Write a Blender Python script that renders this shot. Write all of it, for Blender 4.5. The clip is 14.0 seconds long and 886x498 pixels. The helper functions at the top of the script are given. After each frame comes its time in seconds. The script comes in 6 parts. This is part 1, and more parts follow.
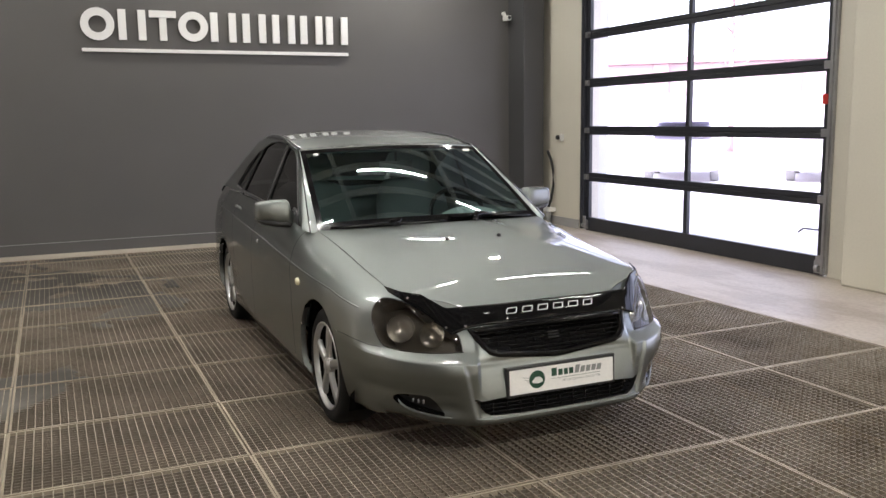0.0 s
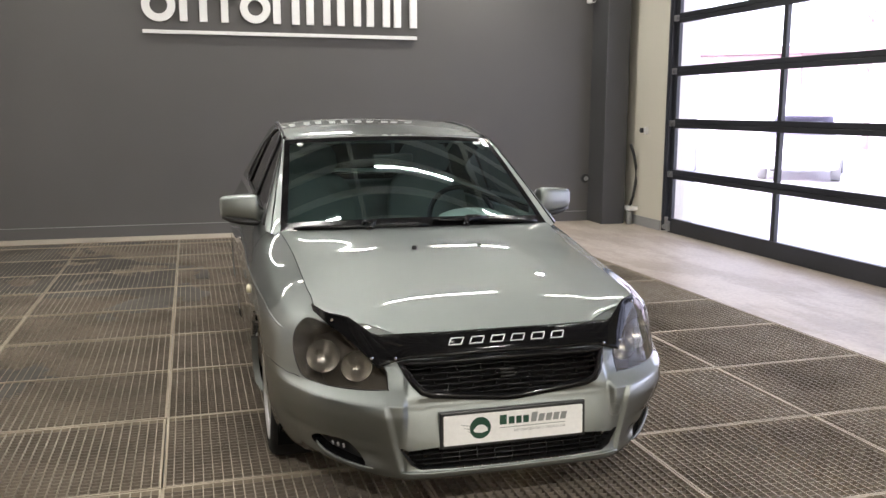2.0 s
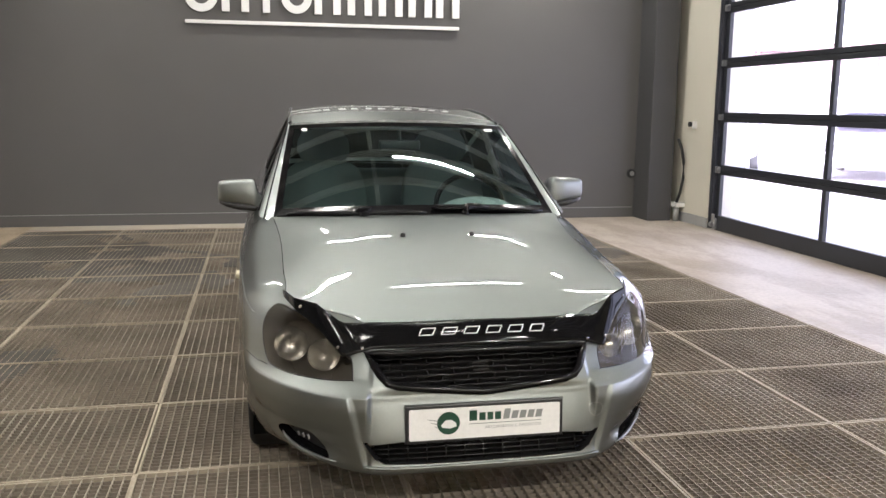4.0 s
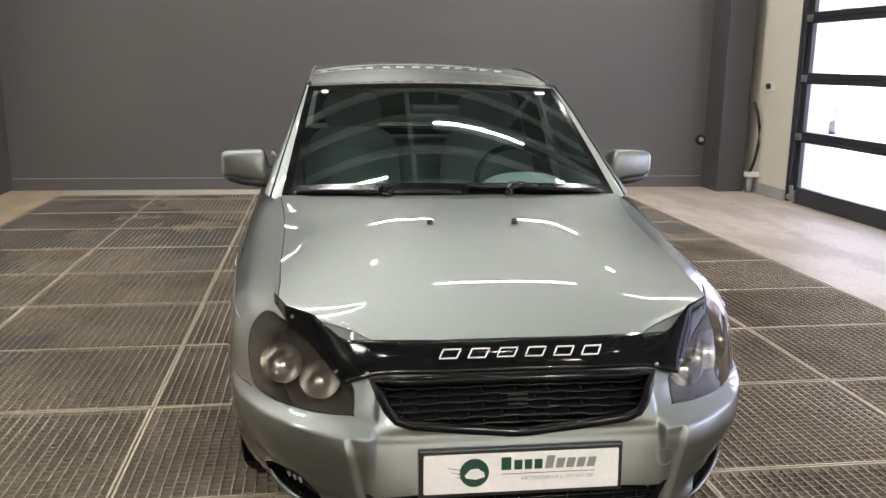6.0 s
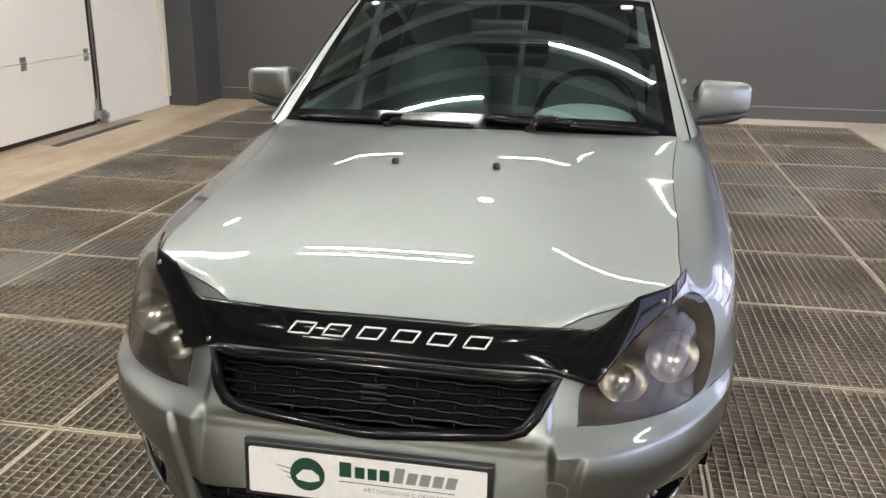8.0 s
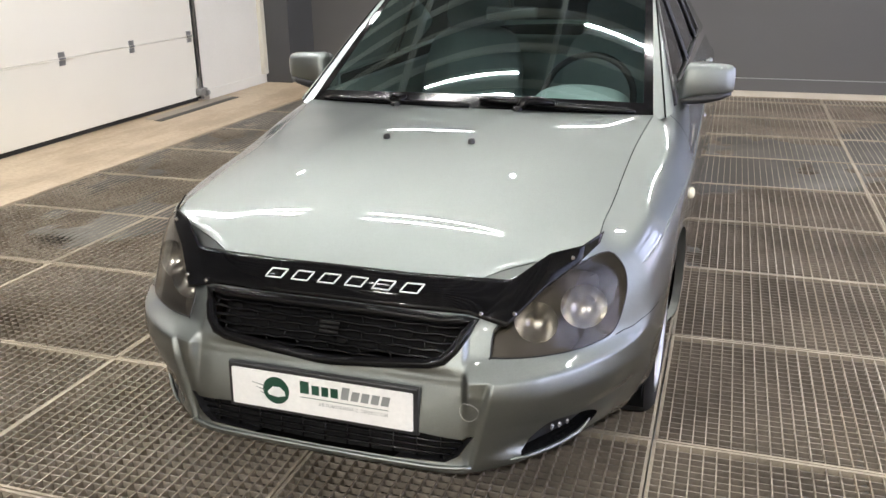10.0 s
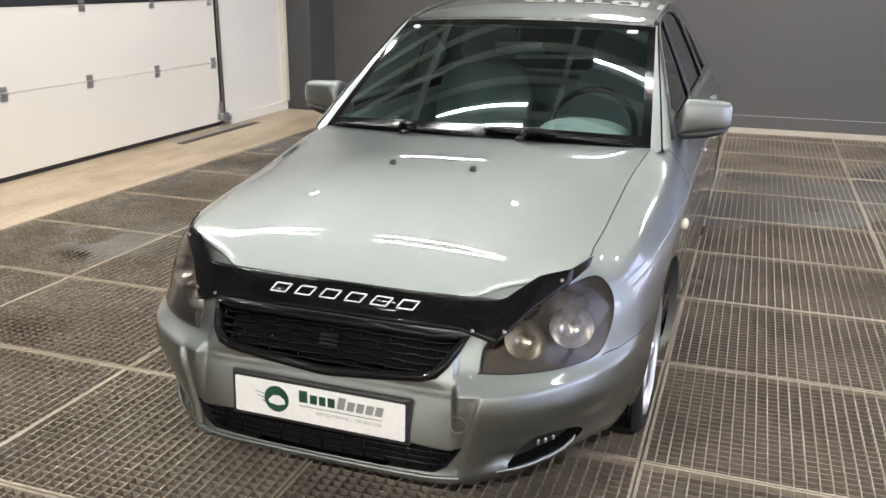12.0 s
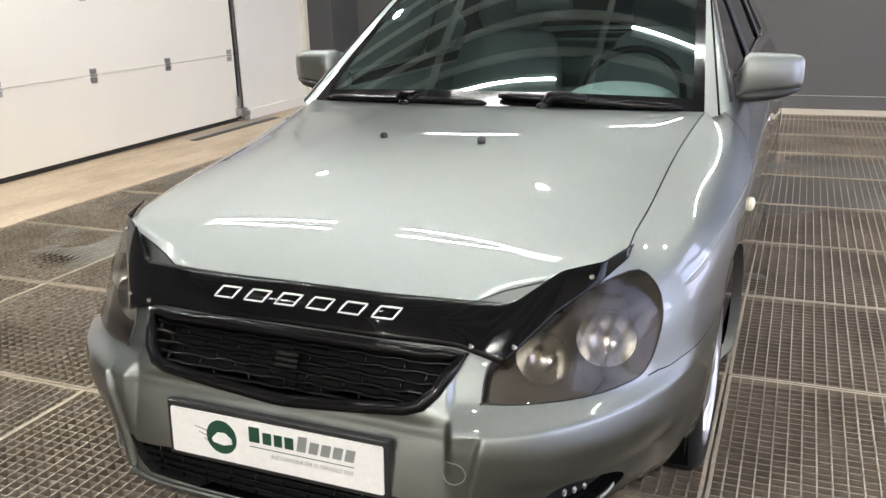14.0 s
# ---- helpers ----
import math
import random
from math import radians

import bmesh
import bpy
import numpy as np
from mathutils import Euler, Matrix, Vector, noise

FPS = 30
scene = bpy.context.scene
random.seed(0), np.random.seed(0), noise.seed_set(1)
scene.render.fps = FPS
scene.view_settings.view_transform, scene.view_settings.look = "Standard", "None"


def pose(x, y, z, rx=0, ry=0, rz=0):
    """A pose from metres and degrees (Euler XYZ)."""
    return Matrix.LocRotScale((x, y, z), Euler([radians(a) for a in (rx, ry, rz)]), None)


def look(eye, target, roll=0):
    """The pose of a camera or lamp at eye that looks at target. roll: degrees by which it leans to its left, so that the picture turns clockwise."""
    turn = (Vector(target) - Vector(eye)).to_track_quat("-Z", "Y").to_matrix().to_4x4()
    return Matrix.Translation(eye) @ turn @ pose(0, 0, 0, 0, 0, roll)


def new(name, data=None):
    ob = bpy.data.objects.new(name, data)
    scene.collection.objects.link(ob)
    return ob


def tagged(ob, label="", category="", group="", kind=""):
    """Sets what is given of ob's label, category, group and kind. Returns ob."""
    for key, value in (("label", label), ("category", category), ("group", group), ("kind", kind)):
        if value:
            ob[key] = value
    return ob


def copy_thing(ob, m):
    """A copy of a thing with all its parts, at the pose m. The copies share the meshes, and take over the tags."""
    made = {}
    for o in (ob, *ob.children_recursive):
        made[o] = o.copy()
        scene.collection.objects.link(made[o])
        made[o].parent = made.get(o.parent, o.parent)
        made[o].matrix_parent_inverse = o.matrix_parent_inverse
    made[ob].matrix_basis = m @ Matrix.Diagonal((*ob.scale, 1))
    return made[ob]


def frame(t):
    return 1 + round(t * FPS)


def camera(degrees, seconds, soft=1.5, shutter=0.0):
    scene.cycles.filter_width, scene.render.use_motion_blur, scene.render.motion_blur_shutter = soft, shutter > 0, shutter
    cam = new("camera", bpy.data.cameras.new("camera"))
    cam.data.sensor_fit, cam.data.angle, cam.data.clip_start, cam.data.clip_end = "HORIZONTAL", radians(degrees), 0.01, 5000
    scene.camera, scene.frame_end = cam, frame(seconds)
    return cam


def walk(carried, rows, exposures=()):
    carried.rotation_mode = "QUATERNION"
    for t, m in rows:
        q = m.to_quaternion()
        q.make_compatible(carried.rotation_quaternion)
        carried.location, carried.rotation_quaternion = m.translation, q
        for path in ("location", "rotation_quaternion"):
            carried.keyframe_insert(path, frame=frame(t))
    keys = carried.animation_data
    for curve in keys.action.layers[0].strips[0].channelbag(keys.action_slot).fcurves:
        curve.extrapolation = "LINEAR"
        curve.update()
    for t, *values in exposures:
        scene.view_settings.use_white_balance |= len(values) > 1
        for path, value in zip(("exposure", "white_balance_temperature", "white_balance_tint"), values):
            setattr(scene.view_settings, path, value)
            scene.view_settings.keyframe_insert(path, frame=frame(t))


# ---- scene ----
cam = camera(54.3, 14.0)
PATH = [
    (0, (-1.923, -3.045, 1.463), (-1.107, -1.243, 1.166), -0.8),
    (0.5, (-1.718, -2.972, 1.446), (-0.935, -1.15, 1.182), -1.9),
    (1, (-1.443, -2.925, 1.452), (-0.795, -1.053, 1.174), -0.7),
    (1.5, (-1.243, -2.785, 1.449), (-0.648, -0.9, 1.143), -0.4),
    (2, (-1.041, -2.688, 1.458), (-0.488, -0.793, 1.137), 0.2),
    (2.2, (-0.929, -2.66, 1.459), (-0.412, -0.755, 1.139), 0.2),
    (4.3, (-0.701, -2.626, 1.401), (-0.301, -0.695, 1.064), 0.4),
    (4.5, (-0.699, -2.601, 1.404), (-0.304, -0.674, 1.044), 0.3),
    (5, (-0.715, -2.432, 1.397), (-0.314, -0.52, 0.969), 0.7),
    (5.5, (-0.702, -2.232, 1.421), (-0.301, -0.327, 0.964), 2.0),
    (6, (-0.499, -2.014, 1.399), (-0.223, -0.078, 0.978), 0.8),
    (6.5, (-0.294, -1.87, 1.411), (-0.081, 0.042, 0.863), 1.0),
    (7, (-0.11, -1.647, 1.432), (0.009, 0.233, 0.759), 1.8),
    (7.5, (0.13, -1.525, 1.417), (0.062, 0.367, 0.774), 1.3),
    (7.7, (0.257, -1.515, 1.385), (0.068, 0.382, 0.78), 1.0),
    (9.8, (0.899, -1.749, 1.457), (0.319, 0.037, 0.768), -0.4),
    (10, (0.919, -1.778, 1.47), (0.329, 0.013, 0.804), -0.8),
    (10.5, (0.943, -1.912, 1.49), (0.337, -0.117, 0.849), -0.9),
    (11, (0.965, -1.906, 1.494), (0.335, -0.111, 0.877), 0.3),
    (11.5, (1.007, -1.887, 1.487), (0.37, -0.088, 0.89), 0.8),
    (12, (1.014, -1.874, 1.483), (0.377, -0.075, 0.883), 0.4),
    (12.5, (1.026, -1.819, 1.444), (0.383, -0.025, 0.838), 0.2),
    (13, (1.075, -1.74, 1.416), (0.373, 0.03, 0.806), -0.5),
    (13.5, (1.064, -1.596, 1.358), (0.312, 0.161, 0.768), -1.7),
    (14, (0.938, -1.33, 1.288), (0.206, 0.433, 0.691), -1.6),
]
walk(cam, [(t, look(eye, target, roll)) for t, eye, target, roll in PATH],
     exposures=[(0, -0.13, 6500, 10), (1, -0.05, 6500, 10), (2, 0.08, 6500, 10), (5, 0.28, 6500, 10), (7, 0.20, 6500, 10), (10, 0.46, 6280, 10), (12.5, 0.39, 6280, 10), (13.5, 0.35, 6280, 10), (14, 0.46, 6280, 10)])

# ---- light ----
world = bpy.data.worlds.new("sky")
scene.world = world
world.use_nodes = True
_sky = world.node_tree.nodes.new("ShaderNodeTexSky")
_sky.sky_type, _sky.sun_disc = "NISHITA", False
_sky.sun_elevation, _sky.sun_rotation = radians(44), radians(244)
_sky.dust_density, _sky.ozone_density = 1.5, 0.8
_tint = world.node_tree.nodes.new("ShaderNodeMix")          # thin white cloud over the yard
_tint.data_type, _tint.blend_type = "RGBA", "MULTIPLY"
_tint.inputs[0].default_value, _tint.inputs[7].default_value = 1.0, (0.97, 0.90, 1.0, 1)
_veil = world.node_tree.nodes.new("ShaderNodeHueSaturation")
_veil.inputs["Saturation"].default_value = 0.45
world.node_tree.links.new(_sky.outputs[0], _veil.inputs["Color"])
world.node_tree.links.new(_veil.outputs[0], _tint.inputs[6])
world.node_tree.links.new(_tint.outputs[2], world.node_tree.nodes["Background"].inputs[0])
world.node_tree.nodes["Background"].inputs[1].default_value = 1.05
sun_data = bpy.data.lights.new("sun", "SUN")
sun_data.energy, sun_data.angle, sun_data.color = 4.6, radians(8), (1.0, 0.95, 0.97)
sun = new("sun", sun_data)
sun.matrix_world = look((-25, -12, 28), (5, 4, 0))


# ---- materials ----
def nodes_of(name):
    m = bpy.data.materials.new(name)
    m.use_nodes = True
    return m, m.node_tree, m.node_tree.nodes["Principled BSDF"]


def put(tree, kind, links=(), **values):
    """A node with its values set; links: (input, socket) pairs."""
    n = tree.nodes.new(kind)
    for k, v in values.items():
        if k in n.inputs:
            n.inputs[k].default_value = v
        else:
            setattr(n, k, v)
    for i, s in links:
        tree.links.new(s, n.inputs[i])
    return n


def noise_tex(tree, scale, detail=4.0, rough=0.55, stretch=(1, 1, 1)):
    tc = put(tree, "ShaderNodeTexCoord")
    mp = put(tree, "ShaderNodeMapping", [(0, tc.outputs["Object"])])
    mp.inputs["Scale"].default_value = stretch
    n = put(tree, "ShaderNodeTexNoise", [(0, mp.outputs[0])])
    n.inputs["Scale"].default_value, n.inputs["Detail"].default_value, n.inputs["Roughness"].default_value = scale, detail, rough
    return n.outputs[0]


def ramp(tree, fac, stops):
    r = put(tree, "ShaderNodeValToRGB", [(0, fac)])
    while len(r.color_ramp.elements) < len(stops):
        r.color_ramp.elements.new(0.5)
    for e, (p, c) in zip(r.color_ramp.elements, stops):
        e.position, e.color = p, (*c, 1)
    return r.outputs[0]


def mix(tree, fac, a, b, blend="MIX"):
    m = tree.nodes.new("ShaderNodeMix")
    m.data_type, m.blend_type = "RGBA", blend
    for i, v in ((0, fac), (6, a), (7, b)):
        if isinstance(v, bpy.types.NodeSocket):
            tree.links.new(v, m.inputs[i])
        else:
            m.inputs[i].default_value = v if i == 0 else (*v, 1)
    return m.outputs[2]


def bump(tree, bsdf, height, strength, distance=0.01):
    b = put(tree, "ShaderNodeBump", [("Height", height)])
    b.inputs["Strength"].default_value, b.inputs["Distance"].default_value = strength, distance
    tree.links.new(b.outputs[0], bsdf.inputs["Normal"])


def surface(name, colour, rough=0.5, metal=0.0, vary=0.12, big=1.5, fine=40.0, bumpy=0.1, coat=0.0, spec=0.5, stretch=(1, 1, 1)):
    """A painted or raw surface with variation at a large and a fine scale."""
    m, t, b = nodes_of(name)
    n1, n2 = noise_tex(t, big, 3, stretch=stretch), noise_tex(t, fine, 5, stretch=stretch)
    lo, hi = [c * (1 - vary) for c in colour], [min(1, c * (1 + vary)) for c in colour]
    c1 = ramp(t, n1, [(0.3, lo), (0.7, hi)])
    c2 = ramp(t, n2, [(0.3, (1 - vary,) * 3), (0.7, (1, 1, 1))])
    t.links.new(mix(t, 1.0, c1, c2, "MULTIPLY"), b.inputs["Base Color"])
    r = put(t, "ShaderNodeMapRange", [(0, n2)])
    r.inputs[3].default_value, r.inputs[4].default_value = max(0.02, rough - 0.08), min(1, rough + 0.08)
    t.links.new(r.outputs[0], b.inputs["Roughness"])
    b.inputs["Metallic"].default_value, b.inputs["Coat Weight"].default_value = metal, coat
    b.inputs["Specular IOR Level"].default_value = spec
    if bumpy:
        bump(t, b, n2, bumpy, 0.004)
    return m


def plain(name, colour, rough=0.5, metal=0.0, coat=0.0, spec=0.5):
    m, t, b = nodes_of(name)
    n = noise_tex(t, 60, 3)
    t.links.new(ramp(t, n, [(0.3, [c * 0.92 for c in colour]), (0.7, colour)]), b.inputs["Base Color"])
    b.inputs["Roughness"].default_value, b.inputs["Metallic"].default_value = rough, metal
    b.inputs["Coat Weight"].default_value, b.inputs["Specular IOR Level"].default_value = coat, spec
    return m


def glow(name, colour, strength):
    m, t, b = nodes_of(name)
    b.inputs["Emission Color"].default_value, b.inputs["Emission Strength"].default_value = (*colour, 1), strength
    b.inputs["Base Color"].default_value = (*colour, 1)
    return m


def pane_glass(name, tint, gloss=1.0, rough=0.0, shine=(1, 1, 1)):
    """Thin tinted glass: lets light straight through, tinted, with a sharp reflection on top."""
    m = bpy.data.materials.new(name)
    m.use_nodes = True
    t = m.node_tree
    t.nodes.clear()
    tr = put(t, "ShaderNodeBsdfTransparent")
    tr.inputs[0].default_value = (*tint, 1)
    gl = put(t, "ShaderNodeBsdfGlossy")
    gl.inputs["Roughness"].default_value, gl.inputs["Color"].default_value = rough, (*shine, 1)
    fr = put(t, "ShaderNodeFresnel")
    fr.inputs[0].default_value = 1.5
    f = put(t, "ShaderNodeMath", [(0, fr.outputs[0])], operation="MULTIPLY")
    f.inputs[1].default_value = gloss
    mx = put(t, "ShaderNodeMixShader", [(0, f.outputs[0]), (1, tr.outputs[0]), (2, gl.outputs[0])])
    out = put(t, "ShaderNodeOutputMaterial", [(0, mx.outputs[0])])
    return m


def grating_mat():
    """Galvanised steel, dirty: tan dust on the tops, rust stains in patches; each panel a little different."""
    m, t, b = nodes_of("galvanised_steel")
    tc = put(t, "ShaderNodeNewGeometry")
    big = put(t, "ShaderNodeTexNoise", [(0, tc.outputs["Position"])])
    big.inputs["Scale"].default_value, big.inputs["Detail"].default_value = 1.3, 4
    small = put(t, "ShaderNodeTexNoise", [(0, tc.outputs["Position"])])
    small.inputs["Scale"].default_value, small.inputs["Detail"].default_value = 35, 4
    info = put(t, "ShaderNodeObjectInfo")
    c = ramp(t, big.outputs[0], [(0.32, (0.18, 0.15, 0.115)), (0.5, (0.42, 0.37, 0.30)), (0.7, (0.58, 0.53, 0.46))])
    c = mix(t, 1.0, c, ramp(t, small.outputs[0], [(0.3, (0.6, 0.56, 0.5)), (0.65, (1, 1, 1))]), "MULTIPLY")
    c = mix(t, 1.0, c, ramp(t, info.outputs["Random"], [(0.0, (0.85, 0.83, 0.8)), (1.0, (1.1, 1.1, 1.1))]), "MULTIPLY")
    # a rusty brown streak left along one line of the floor
    sep = put(t, "ShaderNodeSeparateXYZ", [(0, tc.outputs["Position"])])
    d = put(t, "ShaderNodeMath", [(0, sep.outputs[0])], operation="SUBTRACT")
    d.inputs[1].default_value = 1.39
    d = put(t, "ShaderNodeMath", [(0, d.outputs[0])], operation="ABSOLUTE")
    w = put(t, "ShaderNodeMath", [(0, big.outputs[0])], operation="MULTIPLY")
    w.inputs[1].default_value = 0.11
    m2 = put(t, "ShaderNodeMath", [(0, d.outputs[0]), (1, w.outputs[0])], operation="LESS_THAN")
    m2 = put(t, "ShaderNodeMath", [(0, m2.outputs[0]), (1, small.outputs[0])], operation="MULTIPLY")
    c = mix(t, m2.outputs[0], c, (0.34, 0.27, 0.185))
    # a dark oily stain on one panel
    off = put(t, "ShaderNodeVectorMath", [(0, tc.outputs["Position"])], operation="SUBTRACT")
    off.inputs[1].default_value = (-2.43, 1.81, 0.0)
    sc = put(t, "ShaderNodeVectorMath", [(0, off.outputs[0])], operation="MULTIPLY")
    sc.inputs[1].default_value = (4.2, 5.5, 0.0)
    ln = put(t, "ShaderNodeVectorMath", [(0, sc.outputs[0])], operation="LENGTH")
    wob = put(t, "ShaderNodeMath", [(0, ln.outputs["Value"]), (1, small.outputs[0])], operation="ADD")
    st = put(t, "ShaderNodeMapRange", [(0, wob.outputs[0])])
    st.inputs[1].default_value, st.inputs[2].default_value, st.inputs[3].default_value, st.inputs[4].default_value = 0.7, 1.6, 0.9, 0.0
    c = mix(t, st.outputs[0], c, (0.025, 0.022, 0.02))
    t.links.new(c, b.inputs["Base Color"])
    b.inputs["Metallic"].default_value, b.inputs["Roughness"].default_value = 0.35, 0.5
    bump(t, b, small.outputs[0], 0.25, 0.003)
    return m


def concrete_mat(name, c0, c1, c2):
    m, t, b = nodes_of(name)
    a, f = noise_tex(t, 0.9, 6, 0.6), noise_tex(t, 30, 5)
    s = noise_tex(t, 2.2, 5, 0.65, (1, 0.35, 1))
    c = ramp(t, a, [(0.3, c0), (0.5, c1), (0.7, c2)])
    c = mix(t, 1.0, c, ramp(t, f, [(0.25, (0.8, 0.79, 0.78)), (0.6, (1, 1, 1))]), "MULTIPLY")
    c = mix(t, 1.0, c, ramp(t, s, [(0.42, (0.78, 0.74, 0.7)), (0.55, (1, 1, 1))]), "MULTIPLY")
    t.links.new(c, b.inputs["Base Color"])
    r = put(t, "ShaderNodeMapRange", [(0, a)])
    r.inputs[3].default_value, r.inputs[4].default_value = 0.35, 0.65
    t.links.new(r.outputs[0], b.inputs["Roughness"])
    bump(t, b, f, 0.15, 0.004)
    return m


def car_paint():
    """Silver-green metallic paint: a broad soft flake lobe under a sharp clear coat."""
    m, t, b = nodes_of("silver_green_metallic")
    tc = put(t, "ShaderNodeTexCoord")
    v = put(t, "ShaderNodeTexVoronoi", [(0, tc.outputs["Object"])])
    v.inputs["Scale"].default_value = 900
    n = noise_tex(t, 3.0, 2)
    c = ramp(t, v.outputs["Color"], [(0.0, (0.208, 0.226, 0.219)), (1.0, (0.262, 0.283, 0.275))])
    c = mix(t, 1.0, c, ramp(t, n, [(0.3, (0.96, 0.96, 0.96)), (0.7, (1, 1, 1))]), "MULTIPLY")
    flake = put(t, "ShaderNodeBsdfAnisotropic", [("Color", c)], distribution="BECKMANN")
    flake.inputs["Roughness"].default_value = 0.49
    body = put(t, "ShaderNodeBsdfDiffuse", [("Color", c)])
    base = put(t, "ShaderNodeMixShader", [(1, flake.outputs[0]), (2, body.outputs[0])])
    base.inputs[0].default_value = 0.04
    coat = put(t, "ShaderNodeBsdfAnisotropic")
    coat.inputs["Color"].default_value, coat.inputs["Roughness"].default_value = (1, 1, 1, 1), 0.02
    fr = put(t, "ShaderNodeFresnel")
    fr.inputs[0].default_value = 1.5
    top = put(t, "ShaderNodeMixShader", [(0, fr.outputs[0]), (1, base.outputs[0]), (2, coat.outputs[0])])
    t.nodes.remove(b)
    t.links.new(top.outputs[0], t.nodes["Material Output"].inputs[0])
    return m


M = {
    "wall_dark": surface("dark_grey_wall_paint", (0.095, 0.091, 0.088), 0.55, vary=0.06, big=0.7, fine=60, bumpy=0.06),
    "pilaster": surface("charcoal_column_paint", (0.06, 0.06, 0.062), 0.5, vary=0.08, big=0.9),
    "beige": surface("beige_wall_panel_paint", (0.62, 0.59, 0.5), 0.5, vary=0.05, big=0.6, fine=50),
    "white_wall": surface("white_wall_panel_paint", (0.74, 0.72, 0.67), 0.5, vary=0.04, big=0.6),
    "ceiling": surface("grey_ceiling_paint", (0.2, 0.2, 0.2), 0.7, vary=0.05),
    "concrete": concrete_mat("beige_concrete", (0.40, 0.34, 0.28), (0.5, 0.44, 0.37), (0.56, 0.5, 0.44)),
    "concrete_tan": concrete_mat("tan_concrete", (0.42, 0.33, 0.225), (0.52, 0.42, 0.30), (0.58, 0.48, 0.36)),
    "floor_plate": surface("worn_grey_floor_plate", (0.33, 0.29, 0.24), 0.55, vary=0.2, fine=50),
    "slot": surface("dark_drain_slot", (0.05, 0.045, 0.04), 0.6, vary=0.25, fine=60),
    # near-black concrete tone for the pit floor
    "pit": concrete_mat("dark_pit_concrete", (0.02, 0.018, 0.015), (0.045, 0.04, 0.034), (0.12, 0.115, 0.1)),
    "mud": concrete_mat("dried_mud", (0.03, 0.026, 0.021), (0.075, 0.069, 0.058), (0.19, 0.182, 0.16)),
    "grate": grating_mat(),
    "grate_frame": surface("dusty_steel_edge", (0.42, 0.36, 0.275), 0.6, 0.2, vary=0.25, big=2.0, fine=50),
    # cross bars are toned darker than the bearing bars
    "grate_cross": surface("darker_cross_bar_steel", (0.27, 0.23, 0.185), 0.6, 0.2, vary=0.3, big=1.7, fine=45),
    "gate_frame": surface("dark_blue_grey_aluminium", (0.022, 0.024, 0.03), 0.38, vary=0.15, bumpy=0.03),
    "steel": surface("galvanised_sheet", (0.42, 0.42, 0.42), 0.38, 0.8, vary=0.15, fine=25),
    "rubber": surface("black_rubber", (0.02, 0.02, 0.02), 0.7, vary=0.2, fine=90),
    "door_panel": surface("cream_white_door_panel", (0.76, 0.73, 0.66), 0.42, vary=0.03, big=0.8, fine=140, bumpy=0.05),
    "sign": surface("matt_white_sign_plastic", (0.78, 0.78, 0.76), 0.5, vary=0.03),
    "skirting": surface("pale_floor_strip", (0.5, 0.44, 0.36), 0.6, vary=0.12),
    "tube": glow("lit_white_tube", (1.0, 0.97, 0.9), 3.0),
    "gate_glass": pane_glass("clear_gate_pane", (0.93, 0.93, 0.97), 1.0),
    "snow": surface("trodden_snow", (0.84, 0.81, 0.81), 0.7, vary=0.06, big=0.5, fine=12, bumpy=0.4),
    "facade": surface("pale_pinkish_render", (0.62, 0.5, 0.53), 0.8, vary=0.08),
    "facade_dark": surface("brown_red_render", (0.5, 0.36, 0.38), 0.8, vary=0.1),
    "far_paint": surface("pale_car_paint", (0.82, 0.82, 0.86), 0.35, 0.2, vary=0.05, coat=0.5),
    # daylight glare over the yard's windows is put into this pale glass colour
    "far_glass": plain("glare_pale_glass", (0.62, 0.60, 0.68), 0.5),
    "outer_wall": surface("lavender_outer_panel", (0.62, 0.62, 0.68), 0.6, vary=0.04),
    "bark": surface("pale_reddish_bark", (0.46, 0.34, 0.34), 0.85, vary=0.25, fine=30),
    "plastic_grey": surface("grey_plastic", (0.3, 0.3, 0.3), 0.5, vary=0.08),
    "white_plastic": plain("white_plastic", (0.75, 0.75, 0.73), 0.4),
    "red_tag": plain("red_plastic", (0.55, 0.03, 0.02), 0.4),
    "black_plastic": surface("black_plastic", (0.02, 0.02, 0.022), 0.45, vary=0.2),
}


# ---- building helpers ----
def mesh_of(name, bm, material, smooth=False):
    me = bpy.data.meshes.new(name)
    bm.normal_update()
    bm.to_mesh(me)
    bm.free()
    for k in material if isinstance(material, (list, tuple)) else [material]:
        me.materials.append(M[k] if isinstance(k, str) else k)
    if smooth:
        me.polygons.foreach_set("use_smooth", [True] * len(me.polygons))
    return me


def thing(name, label, category, place=(0, 0, 0), group="", kind=""):
    """An empty at the base of a thing whose parts hang below it."""
    ob = new(name)
    ob.location = place
    ob.empty_display_size = 0.1
    return tagged(ob, label, category, group, kind)


def part(name, bm, material, parent, label="", smooth=False):
    ob = new(name, mesh_of(name, bm, material, smooth))
    if parent is not None:
        ob.parent = parent
    return tagged(ob, label) if label else ob


def box(bm, x0, x1, y0, y1, z0, z1, bevel=0.0, mi=0):
    vs = [bm.verts.new(p) for p in ((x0, y0, z0), (x1, y0, z0), (x1, y1, z0), (x0, y1, z0), (x0, y0, z1), (x1, y0, z1), (x1, y1, z1), (x0, y1, z1))]
    fs = [bm.faces.new([vs[i] for i in f]) for f in ((0, 3, 2, 1), (4, 5, 6, 7), (0, 1, 5, 4), (1, 2, 6, 5), (2, 3, 7, 6), (3, 0, 4, 7))]
    for f in fs:
        f.material_index = mi
    if bevel:
        es = list({e for f in fs for e in f.edges})
        bmesh.ops.bevel(bm, geom=es, offset=bevel, segments=2, profile=0.5, affect="EDGES")
    return bm


